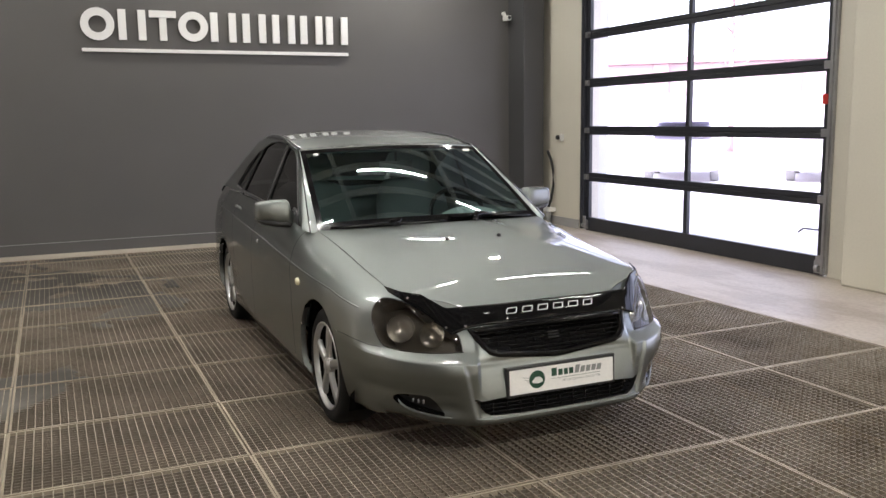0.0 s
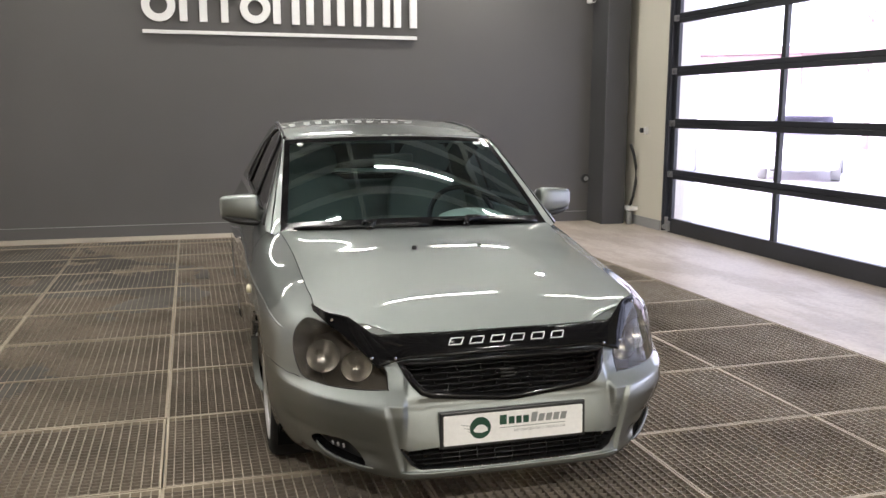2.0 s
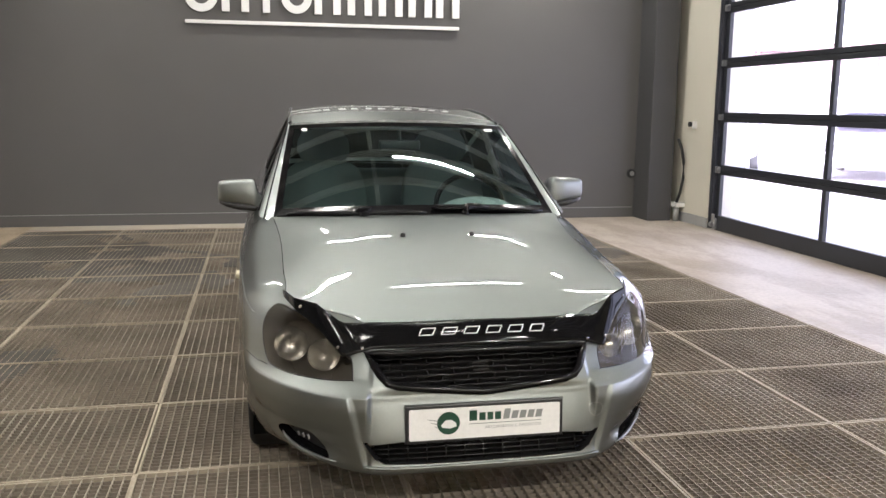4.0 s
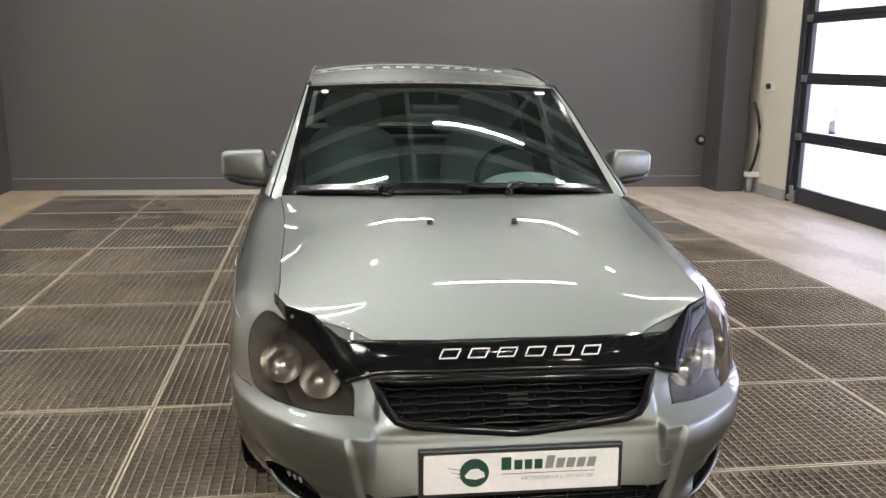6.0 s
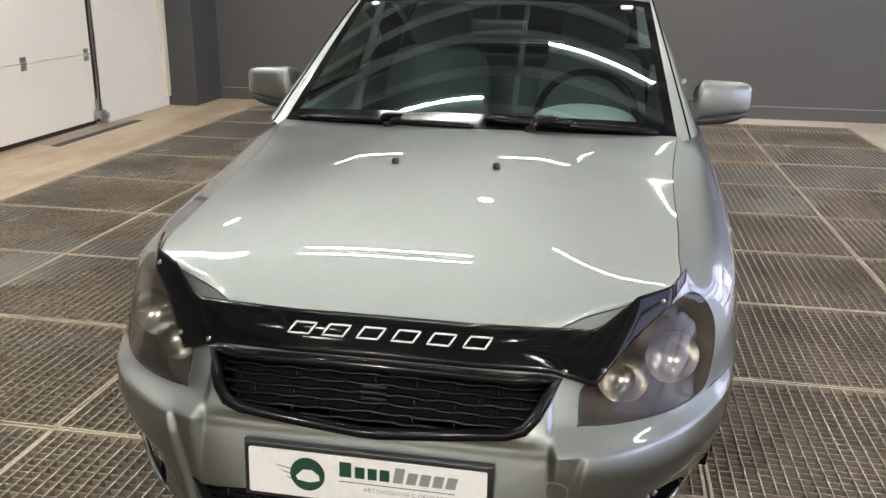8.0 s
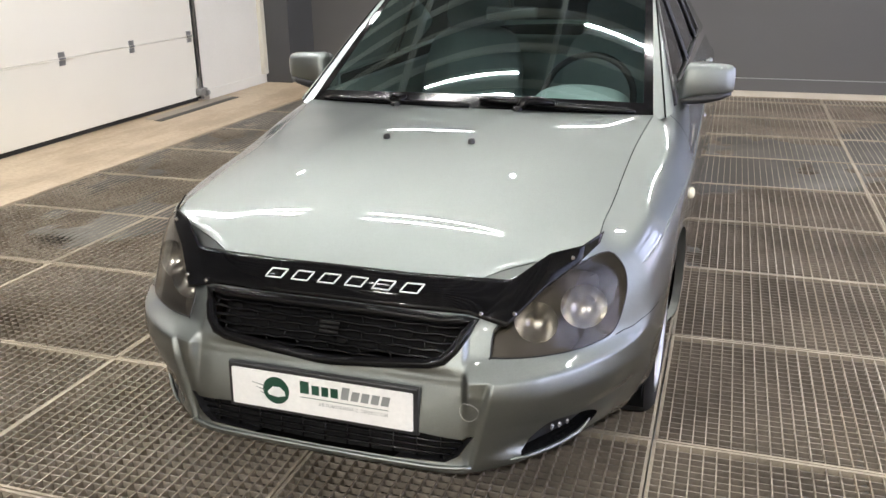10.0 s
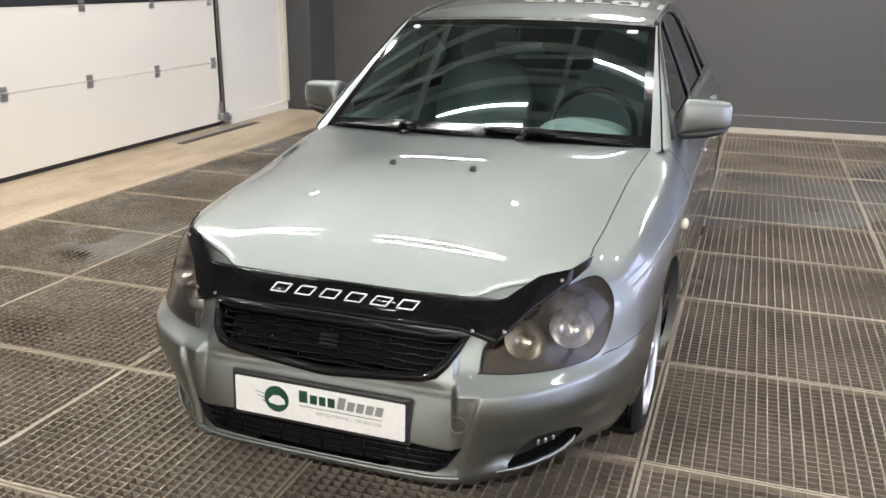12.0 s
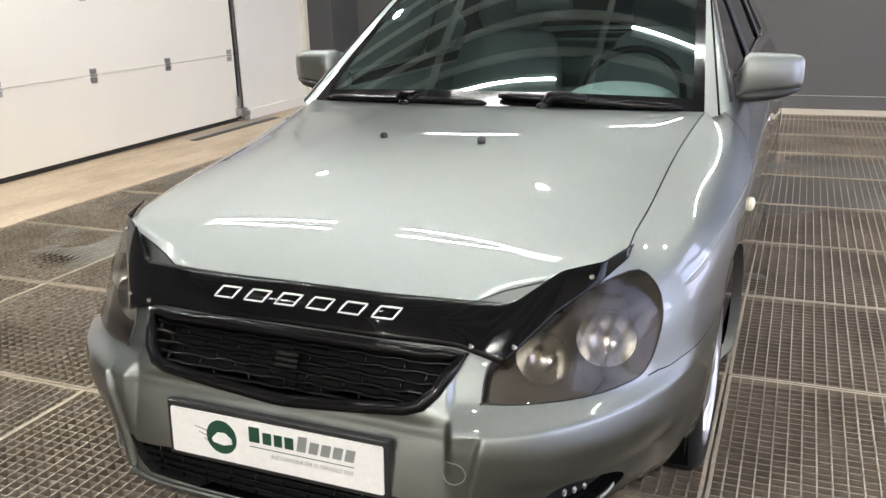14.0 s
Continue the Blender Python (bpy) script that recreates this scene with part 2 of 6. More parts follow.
def a_box(x0, x1, y0, y1, z0, z1, bevel=0.0):
    return box(bmesh.new(), x0, x1, y0, y1, z0, z1, bevel)


def tube(bm, points, radius, sides=8, closed=False, flat=1.0):
    """A round bar swept along points."""
    pts = [Vector(p) for p in points]
    n = len(pts)
    rings = []
    up = Vector((0, 0, 1))
    for i, p in enumerate(pts):
        a = pts[(i - 1) % n] if closed or i else p
        b = pts[(i + 1) % n] if closed or i < n - 1 else p
        d = (b - a).normalized()
        s = d.cross(up)
        if s.length < 1e-3:
            s = d.cross(Vector((0, 1, 0)))
        s.normalize()
        w = s.cross(d).normalized()
        r = radius[i] if isinstance(radius, (list, tuple)) else radius
        rings.append([bm.verts.new(p + (s * math.cos(k * math.tau / sides) + w * (flat * math.sin(k * math.tau / sides))) * r) for k in range(sides)])
    for i in range(n if closed else n - 1):
        r0, r1 = rings[i], rings[(i + 1) % n]
        for k in range(sides):
            bm.faces.new((r0[k], r0[(k + 1) % sides], r1[(k + 1) % sides], r1[k]))
    if not closed:
        bm.faces.new(rings[0][::-1])
        bm.faces.new(rings[-1])
    bmesh.ops.recalc_face_normals(bm, faces=bm.faces[:])
    return bm


def lathe(bm, profile, axis="x", centre=(0, 0, 0), seg=48):
    """Turns (radius, along) pairs about an axis."""
    c = Vector(centre)
    rings = []
    for r, h in profile:
        ring = []
        for k in range(seg):
            a = k * math.tau / seg
            u, v = r * math.cos(a), r * math.sin(a)
            ring.append(bm.verts.new(c + Vector({"x": (h, u, v), "y": (u, h, v), "z": (u, v, h)}[axis])))
        rings.append(ring)
    for r0, r1 in zip(rings, rings[1:]):
        for k in range(seg):
            bm.faces.new((r0[k], r0[(k + 1) % seg], r1[(k + 1) % seg], r1[k]))
    bmesh.ops.recalc_face_normals(bm, faces=bm.faces[:])
    return bm


def slab(bm, outline, depth, to_world, bevel=0.0):
    """A flat outline of (u, v) pairs, given a thickness; to_world maps (u, v, d) to a place."""
    n = len(outline)
    a = [bm.verts.new(to_world(u, v, 0.0)) for u, v in outline]
    b = [bm.verts.new(to_world(u, v, depth)) for u, v in outline]
    top = bm.faces.new(b)
    bm.faces.new(a[::-1])
    for i in range(n):
        bm.faces.new((a[i], a[(i + 1) % n], b[(i + 1) % n], b[i]))
    if bevel:
        bmesh.ops.bevel(bm, geom=list(top.edges), offset=bevel, segments=2, profile=0.5, affect="EDGES")
    bmesh.ops.recalc_face_normals(bm, faces=bm.faces[:])
    return bm


# ---- the hall ----
X0, X1, Y0, Y1, TOP = -4.12, 4.42, -6.0, 7.7, 4.2
GX0, GX1 = -3.2, 2.8            # the grated field
GY0, GY1 = -4.95, 7.33
PX, PY = 1.0, 0.8               # one grating panel


def structure(name, bm, material, label, category):
    return tagged(part(name, bm, material, None), label, category, kind="structure")


def build_hall():
    # concrete aprons round the grated pit, and the pit below
    floor = structure("floor", a_box(X0 - 0.3, GX0 - 0.012, Y0, Y1, -0.4, 0), "concrete_tan", "tan worn concrete floor apron along the hall", "floor")
    structure("floor_east", a_box(GX1 + 0.012, X1 + 0.35, Y0, Y1, -0.4, 0), "concrete", "pale worn concrete floor apron beside the glazed gate", "floor")
    structure("floor_south", a_box(GX0 - 0.012, GX1 + 0.012, Y0, GY0 - 0.01, -0.4, 0), "concrete_tan", "beige worn concrete floor behind the grated field", "floor")
    structure("floor_north", a_box(GX0 - 0.012, GX1 + 0.012, GY1 + 0.01, Y1, -0.4, 0), "skirting", "pale concrete strip along the grey wall", "floor")
    structure("pit_floor", a_box(GX0 - 0.012, GX1 + 0.012, GY0 - 0.01, GY1 + 0.01, -0.4, -0.09), "pit", "dark concrete pit floor under the gratings", "pit")
    # walls
    structure("wall_north", a_box(X0 - 0.3, X1 + 0.35, Y1, Y1 + 0.2, -0.3, TOP), "wall_dark", "dark grey painted wall with white raised sign", "wall")
    # the south wall is unseen; its white serves as a reflector for the bumper
    structure("wall_south", a_box(X0 - 0.3, X1 + 0.35, Y0 - 0.2, Y0, -0.3, TOP), "white_wall", "plain white wall closing the hall's unseen end, brightens the bumper", "wall")
    b = bmesh.new()
    box(b, X1, X1 + 0.25, 6.5, Y1, 0, TOP)
    box(b, X1, X1 + 0.25, 1.4, 2.54, 0, TOP)
    box(b, X1, X1 + 0.25, Y0, -2.56, 0, TOP)
    for y in (2.54, -2.56):
        box(b, X1, X1 + 0.25, y, y + 3.96, 3.12, TOP)
    structure("wall_east", b, "beige", "beige panelled wall round the glazed gates", "wall")
    b = bmesh.new()
    box(b, X0 - 0.25, X0, 5.82, Y1, 0.1, TOP)
    box(b, X0 - 0.25, X0, 0.9, 5.82, 3.1, TOP)
    structure("wall_west", b, "white_wall", "white panelled wall round the sectional door", "wall")
    # unseen wall, made dark so the car's left side reflects less light
    structure("wall_west_south", a_box(X0 - 0.25, X0, Y0, 0.9, 0, TOP), "wall_dark", "unseen wall beside the sectional door, dark grey to darken reflections", "wall")
    b = bmesh.new()
    box(b, X0 - 0.25, X0 + 0.02, 5.9, 7.1, 0, 0.1, 0.004)
    structure("baseboard", b, "white_wall", "low white plinth under the white wall", "baseboard")
    b = bmesh.new()
    box(b, X1 - 0.015, X1 + 0.1, 6.58, 7.3, 0, 0.12, 0.004)
    structure("baseboard_east", b, "plastic_grey", "grey plinth under the beige wall", "baseboard")
    structure("trim", a_box(X0 - 0.02, X0 + 0.05, 7.02, 7.1, 0.1, TOP, 0.006), "beige", "beige corner trim beside the dark column", "trim")
    structure("column_west", a_box(X0 - 0.05, -3.78, 7.1, Y1 + 0.02, 0, TOP, 0.012), "pilaster", "charcoal painted column in the corner", "column")
    structure("column_east", a_box(3.98, 4.3, 7.28, Y1 + 0.02, 0, TOP, 0.012), "pilaster", "charcoal painted column in the corner", "column")
    structure("pillar", a_box(4.2, X1 + 0.02, 1.7, 2.2, 0, TOP, 0.02), "beige", "beige painted pillar beside the glazed gate", "pillar")
    structure("ceiling", a_box(X0 - 0.3, X1 + 0.35, Y0 - 0.2, Y1 + 0.2, TOP, TOP + 0.2), "ceiling", "grey ceiling with pale purlins over the hall", "ceiling")
    b = bmesh.new()
    for k in range(33):
        y = -5.6 + 0.4 * k
        box(b, X0, X1, y - 0.04, y + 0.04, TOP - 0.07, TOP + 0.01, 0.006)
    for x in (-2.0, 0.0, 2.0):
        box(b, x - 0.03, x + 0.03, Y0, Y1, TOP - 0.2, TOP - 0.071, 0.006)
    structure("ceiling_beam", b, "white_wall", "grey steel beams across the ceiling", "beam")
    # skirting strip at the grey wall: a thin raised line
    structure("trim_north", a_box(-3.76, 3.96, Y1 - 0.006, Y1 + 0.01, 0.125, 0.132), "plastic_grey", "thin grey line along the grey wall", "trim")
    return floor


build_hall()


def bars_panel(w, h, pitch_x, pitch_y, depth=0.03, thick=0.0042):
    """One pressed bar grating: a frame, bearing bars and cross bars."""
    bm = bmesh.new()
    e = 0.010
    for x0, x1, y0, y1 in ((-w / 2, -w / 2 + e, -h / 2, h / 2), (w / 2 - e, w / 2, -h / 2, h / 2), (-w / 2 + e, w / 2 - e, -h / 2, -h / 2 + e), (-w / 2 + e, w / 2 - e, h / 2 - e, h / 2)):
        box(bm, x0, x1, y0, y1, -depth, 0.002, mi=1)
    nx, ny = round(w / pitch_x), round(h / pitch_y)
    for i in range(1, nx):
        x = -w / 2 + w * i / nx
        box(bm, x - thick / 2, x + thick / 2, -h / 2 + e, h / 2 - e, -depth, 0)
    for j in range(1, ny):
        y = -h / 2 + h * j / ny
        box(bm, -w / 2 + e, w / 2 - e, y - thick * .5, y + thick * .5, -depth * 0.8, -0.005, mi=2)
    return bm


def build_gratings():
    field = thing("grating_field", "galvanised steel bar gratings laid over the wash pit", "grating", kind="structure")
    me = mesh_of("grating_panel", bars_panel(PX - 0.005, PY - 0.005, 0.038, 0.0335), ["grate", "grate_frame", "grate_cross"])
    short = mesh_of("grating_panel_short", bars_panel(PX - 0.005, 0.272, 0.038, 0.0335), ["grate", "grate_frame", "grate_cross"])
    rnd = random.Random(4)
    for i in range(round((GX1 - GX0) / PX)):
        for j in range(15):
            ob = new("grating_panel", me)
            ob.parent = field
            ob.location = (GX0 + PX * (i + 0.5) + rnd.uniform(-.002, .002), GY0 + PY * (j + 0.5) + rnd.uniform(-.002, .002), rnd.uniform(-0.003, 0.0))
            ob.rotation_euler = (rnd.uniform(-.002, .002), rnd.uniform(-.002, .002), rnd.uniform(-.002, .002))
        ob = new("grating_panel", short)
        ob.parent = field
        ob.location = (GX0 + PX * (i + 0.5), GY1 - 0.14, -0.001)
    b = bmesh.new()
    for i in range(1, 6):
        x = GX0 + PX * i
        box(b, x - 0.03, x + 0.03, GY0, GY1, -0.09, -0.036)
    part("support_beam", b, "steel", field, "steel bearers under the gratings")


def build_mud():
    """Dried mud that fills the gratings in patches, most of all away from the car's nose."""
    bm = bmesh.new()
    nx, ny = 130, 250
    x0, x1, y0, y1 = GX0 + .02, GX1 - .02, GY0 + .02, GY1 - .02
    rows = []
    for j in range(ny + 1):
        row = []
        for i in range(nx + 1):
            x, y = x0 + (x1 - x0) * i / nx, y0 + (y1 - y0) * j / ny
            n = noise.fractal(Vector((x * .55, y * .5, 3.1)), 0.8, 2.1, 5)
            f = noise.fractal(Vector((x * 3.1, y * 2.3, 9.7)), 0.7, 2.2, 4)
            far = min(1, max(0, (y - 1.2) / 2.8)) * .42 + (.2 if x < -1.2 else 0.0) - .12 + (.16 if x < -.9 and y > 1.8 else 0.0)
            strip = .75 * math.exp(-((x - 1.4) / .05) ** 2) if -1.2 < y < 1.6 else 0.0
            h = min(1, max(0, (n * .9 + f * .28 + far) * 1.5, strip + .2 * f))
            row.append(bm.verts.new((x, y, -.086 + .082 * h)))
        rows.append(row)
    for r0, r1 in zip(rows, rows[1:]):
        for i in range(nx):
            bm.faces.new((r0[i], r0[i + 1], r1[i + 1], r1[i]))
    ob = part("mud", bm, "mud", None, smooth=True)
    tagged(ob, "dried grey-brown mud caught in the floor gratings", "mud", kind="stuff")


def build_gate(name, along):
    """A glazed sectional gate in the east wall."""
    gate = thing(name, "dark framed glazed sectional gate, closed, daylight behind", "gate", (X1 + 0.03, along, 0), kind="structure")
    y0, ym, y1 = 2.6, 4.5, 6.44
    rails = [(0.0, 0.175), (0.645, 0.755), (1.24, 1.35), (1.84, 1.95), (2.44, 2.55), (3.03, 3.12)]
    for n, (z0, z1) in enumerate(rails):
        b = bmesh.new()
        if n in (0, 5):
            box(b, -0.02, 0.03, y0, y1, z0 + 0.004, z1, 0.004)
        else:
            zm = (z0 + z1) / 2
            box(b, -0.02, 0.03, y0, y1, z0, zm - 0.003, 0.004)
            box(b, -0.02, 0.03, y0, y1, zm + 0.003, z1, 0.004)
            box(b, 0.0, 0.022, y0, y1, zm - 0.004, zm + 0.004)
        part("rail", b, "gate_frame", gate)
    for (a, z0), (z1, c) in zip(rails, rails[1:]):
        for yc, w in ((y0 + 0.035, 0.07), (ym, 0.06), (y1 - 0.035, 0.07)):
            part("mullion", a_box(-0.018, 0.028, yc - w / 2, yc + w / 2, z0, z1, 0.003), "gate_frame", gate)
        for ya, yb in ((y0 + 0.07, ym - 0.03), (ym + 0.03, y1 - 0.07)):
            b = bmesh.new()
            b.faces.new([b.verts.new(q) for q in ((0.006, ya, z0), (0.006, ya, z1), (0.006, yb, z1), (0.006, yb, z0))])
            p = part("pane", b, "gate_glass", gate)
            p.visible_shadow = False
    for y in (y0 - 0.07, y1 + 0.005):
        b = bmesh.new()
        box(b, -0.06, 0.0, y, y + 0.065, 0.02, 3.3, 0.004)
        box(b, -0.075, -0.06, y + 0.02, y + 0.05, 0.02, 3.3)
        part("track", b, "steel" if y < 4 else "gate_frame", gate, "vertical steel guide track")
    for y in (y0 + 0.02, y1 - 0.02):
        for z0, z1 in rails[:5]:
            b = bmesh.new()
            zc = (z0 + z1) / 2 if z0 else 0.08
            box(b, -0.05, -0.02, y - 0.05, y + 0.05, zc - 0.035, zc + 0.035, 0.004)
            lathe(b, [(0.0, -0.06), (0.02, -0.06), (0.02, -0.035), (0.0, -0.035)], "y", (-0.05, y, zc), 12)
            part("roller_hinge", b, "steel", gate, "steel roller hinge")
    part("tag", a_box(-0.03, -0.021, y0 + 0.025, y0 + 0.085, 1.55, 1.64, 0.003), "red_tag", gate, "small red tag")
    for y in (y0 + 0.02, y1 - 0.02):
        b = bmesh.new()
        box(b, -0.045, -0.021, y - 0.05, y + 0.06, 0.02, 0.14, 0.004)
        box(b, -0.06, -0.045, y - 0.03, y + 0.03, 0.05, 0.19, 0.003)
        lathe(b, [(0.0, -0.025), (0.03, -0.025), (0.03, 0.015), (0.0, 0.015)], "y", (-0.07, y, 0.07), 16)
        part("bottom_bracket", b, "steel", gate, "steel bottom bracket with roller")
    b = bmesh.new()
    tube(b, [(-0.02, y0 + 0.05, 0.42), (-0.06, y0 + 0.06, 0.42), (-0.06, y0 + 0.2, 0.42), (-0.06, y0 + 0.26, 0.38)], 0.008)
    part("handle", b, "black_plastic", gate, "bent black lock handle")


def build_sectional_door():
    """The cream sectional door in the west wall."""
    door = thing("door_1", "cream white sectional garage door, closed", "garage door", (X0 - 0.05, 0, 0), kind="structure")
    y0, y1 = 0.9, 5.8
    zs = [0.04, 0.645, 1.255, 1.865, 2.475, 3.1]
    for z0, z1 in zip(zs, zs[1:]):
        b = bmesh.new()
        if z0 == 1.255:
            # the glazed section: a dark frame round five panes
            box(b, -0.03, 0.015, y0, y1, z0 + 0.002, z0 + 0.09, 0.004)
            box(b, -0.03, 0.015, y0, y1, z1 - 0.09, z1 - 0.002, 0.004)
            ys = [y0 + k * (y1 - y0 - 0.07) / 5 for k in range(6)]
            for y in ys:
                box(b, -0.03, 0.013, y, y + 0.07, z0 + 0.09, z1 - 0.09)
            section = part("panel", b, "gate_frame", door, "dark framed glazed door section")
            for ya, yb in zip(ys, ys[1:]):
                part("pane", a_box(-0.012, -0.004, ya + 0.071, yb - 0.001, z0 + 0.091, z1 - 0.091), "far_glass", section)
        else:
            box(b, -0.03, 0.015, y0, y1, z0 + 0.0015, z1 - 0.0015, 0.004)
            box(b, 0.0145, 0.019, y0 + 0.01, y1 - 0.01, z1 - 0.014, z1 - 0.003, 0.002)
            section = part("panel", b, "door_panel", door)
        for y in (1.3, 2.15, 3.05, 3.95, 4.83, 5.72):
            b = bmesh.new()
            for dz in (-0.055, 0.012):
                box(b, 0.016, 0.022, y - 0.035, y + 0.035, z1 + dz, z1 + dz + 0.04, 0.002)
            tube(b, [(0.026, y - 0.03, z1), (0.026, y + 0.03, z1)], 0.008)
            h = part("hinge", b, "steel", section, "small steel hinge")
    part("seal", a_box(-0.02, 0.0, y0, y1, 0.004, 0.044), "rubber", door, "black rubber bottom seal")
    # added sheet, no part of the door, that closes joints and panes to daylight
    part("back_sheet", a_box(-0.06, -0.034, y0 - 0.1, y1 + 0.1, 0.0, 3.2), "door_panel", door, "unseen cream sheet added behind the sections")
    b = bmesh.new()
    box(b, 0.0, 0.04, y1 + 0.02, y1 + 0.05, 0.02, 3.2, 0.004)
    box(b, 0.04, 0.05, y1 + 0.02, y1 + 0.035, 0.02, 3.2)
    part("track", b, "steel", door, "galvanised vertical guide track")
    part("edge_seal", a_box(-0.03, 0.024, y1 + 0.001, y1 + 0.018, 0.02, 3.1, 0.003), "rubber", door, "black rubber edge seal")
    b = bmesh.new()
    box(b, 0.02, 0.09, y1 - 0.06, y1 + 0.05, 0.06, 0.13, 0.006)
    box(b, 0.03, 0.05, y1 - 0.04, y1 + 0.0, 0.13, 0.24, 0.004)
    lathe(b, [(0.0, -0.02), (0.028, -0.02), (0.028, 0.02), (0.0, 0.02)], "y", (0.09, y1 + 0.03, 0.08), 16)
    part("bottom_bracket", b, "steel", door, "steel bottom bracket with roller")
    # slot drain in front of the door
    b = bmesh.new()
    box(b, X0 + 0.17, X0 + 0.25, 4.75, 6.1, -0.02, 0.003, 0.001)
    structure("floor_slot", b, "slot", "narrow dark drain cover in the concrete floor", "drain")
    structure("floor_plate", a_box(X0 + 0.03, X0 + 0.166, 4.8, 6.1, -0.02, 0.004, 0.001), "floor_plate", "worn grey metal plate let into the floor", "plate")


def build_sign():
    """White raised shapes over a white bar on the grey wall."""
    sign = thing("wall_sign", "white raised sign shapes above a white bar on grey wall", "sign", (0, Y1, 0))
    to = lambda u, v, d: (u, -0.02 - d, v)
    spans = [(-1.49, -1.13, 0), (-1.09, -0.79, 1), (-0.75, -0.45, 2), (-0.43, -0.09, 0), (-0.06, 0.24, 1), (0.32, 0.6, 1), (0.68, 0.96, 1), (1.03, 1.31, 1), (1.36, 1.64, 1)]
    for a, c, kind in spans:
        b = bmesh.new()
        z0, z1 = 2.41, 2.75
        if kind == 0:
            m, n = (a + c) / 2, 40
            r0, r1 = (c - a) / 2, (c - a) / 2 - 0.085
            ring = []
            for k in range(n):
                t = k * math.tau / n
                ring.append([b.verts.new(to(m + r * math.cos(t), (z0 + z1) / 2 + r * math.sin(t), d)) for r, d in ((r0, 0), (r0, 0.035), (r1, 0.035), (r1, 0))])
            for k in range(n):
                p, q = ring[k], ring[(k + 1) % n]
                for i in range(4):
                    b.faces.new((p[i], q[i], q[(i + 1) % 4], p[(i + 1) % 4]))
            bmesh.ops.recalc_face_normals(b, faces=b.faces[:])
        elif kind == 2:
            slab(b, [(a, z1 - 0.08), (c, z1 - 0.08), (c, z1), (a, z1)], 0.035, to, 0.003)
            m = (a + c) / 2
            slab(b, [(m - 0.04, z0), (m + 0.04, z0), (m + 0.04, z1 - 0.082), (m - 0.04, z1 - 0.082)], 0.035, to, 0.003)
        else:
            slab(b, [(a, z0), (a + 0.085, z0), (a + 0.085, z1), (a, z1)], 0.035, to, 0.003)
            slab(b, [(c - 0.085, z0), (c, z0), (c, z1), (c - 0.085, z1)], 0.035, to, 0.003)
        part("sign_shape", b, "sign", sign)
    b = slab(bmesh.new(), [(-1.49, 2.272), (1.64, 2.272), (1.64, 2.312), (-1.49, 2.312)], 0.035, to, 0.003)
    part("sign_bar", b, "sign", sign, "long white bar under the sign shapes")
    for x in (-1.3, -0.5, 0.4, 1.2, 1.5):
        part("spacer", a_box(x - 0.01, x + 0.01, -0.022, 0.002, 2.28, 2.3), "steel", sign, "small stand-off pin")


def build_fittings():
    cam_ob = thing("security_camera", "small white security camera on the grey wall", "camera", (3.9, Y1, 2.86))
    b = lathe(bmesh.new(), [(0.0, -0.02), (0.03, -0.02), (0.03, 0.0), (0.0, 0.0)], "y", (0, 0, 0.02), 16)
    tube(b, [(0, -0.015, 0.02), (0, -0.07, 0.0), (-0.01, -0.09, -0.03)], 0.01)
    part("bracket", b, "white_plastic", cam_ob)
    b = bmesh.new()
    box(b, -0.05, 0.02, -0.2, -0.06, -0.085, -0.02, 0.012)
    part("housing", b, "white_plastic", cam_ob, smooth=False)
    part("lens", lathe(bmesh.new(), [(0.0, -0.21), (0.022, -0.206), (0.024, -0.195), (0.0, -0.195)], "y", (-0.015, 0, -0.052), 20), "black_plastic", cam_ob, "dark round lens")
    sw = thing("wall_switch", "black and white switch box on the beige wall", "switch", (X1, 7.02, 1.2))
    part("box", a_box(-0.035, 0.002, -0.06, 0.0, -0.05, 0.04, 0.006), "white_plastic", sw)
    b = lathe(bmesh.new(), [(0.0, -0.06), (0.03, -0.06), (0.032, -0.04), (0.02, -0.002), (0.0, -0.002)], "x", (0, 0.03, 0.0), 18)
    part("knob", b, "black_plastic", sw, "round black knob")
    hose = thing("hose", "black hose hanging beside the dark column", "hose", (4.36, 7.2, 0))
    b = tube(bmesh.new(), [(-0.05, 0.0, 1.02), (-0.01, -0.02, 0.9), (0.02, -0.03, 0.74), (0.025, -0.03, 0.55), (0.0, -0.02, 0.36), (-0.03, 0.0, 0.24)], 0.018, 10)
    part("hose_line", b, "rubber", hose, smooth=True)
    b = a_box(-0.06, 0.06, -0.05, 0.1, 0.18, 0.235, 0.006)
    part("bracket", b, "white_plastic", hose, "white wall bracket")
    part("pipe", tube(bmesh.new(), [(-0.02, 0.02, 0.0), (-0.02, 0.02, 0.18)], 0.035, 14), "plastic_grey", hose, "short grey pipe stub", smooth=True)
    sock = thing("wall_socket", "small round black socket on the grey wall", "socket", (3.93, Y1, 0.56))
    part("face", lathe(bmesh.new(), [(0.0, -0.035), (0.05, -0.035), (0.06, -0.02), (0.06, 0.0)], "y", (0, 0, 0), 24), "black_plastic", sock)
    part("cap", lathe(bmesh.new(), [(0.0, -0.05), (0.028, -0.05), (0.03, -0.034), (0.0, -0.034)], "y", (0, 0, 0), 20), "plastic_grey", sock)


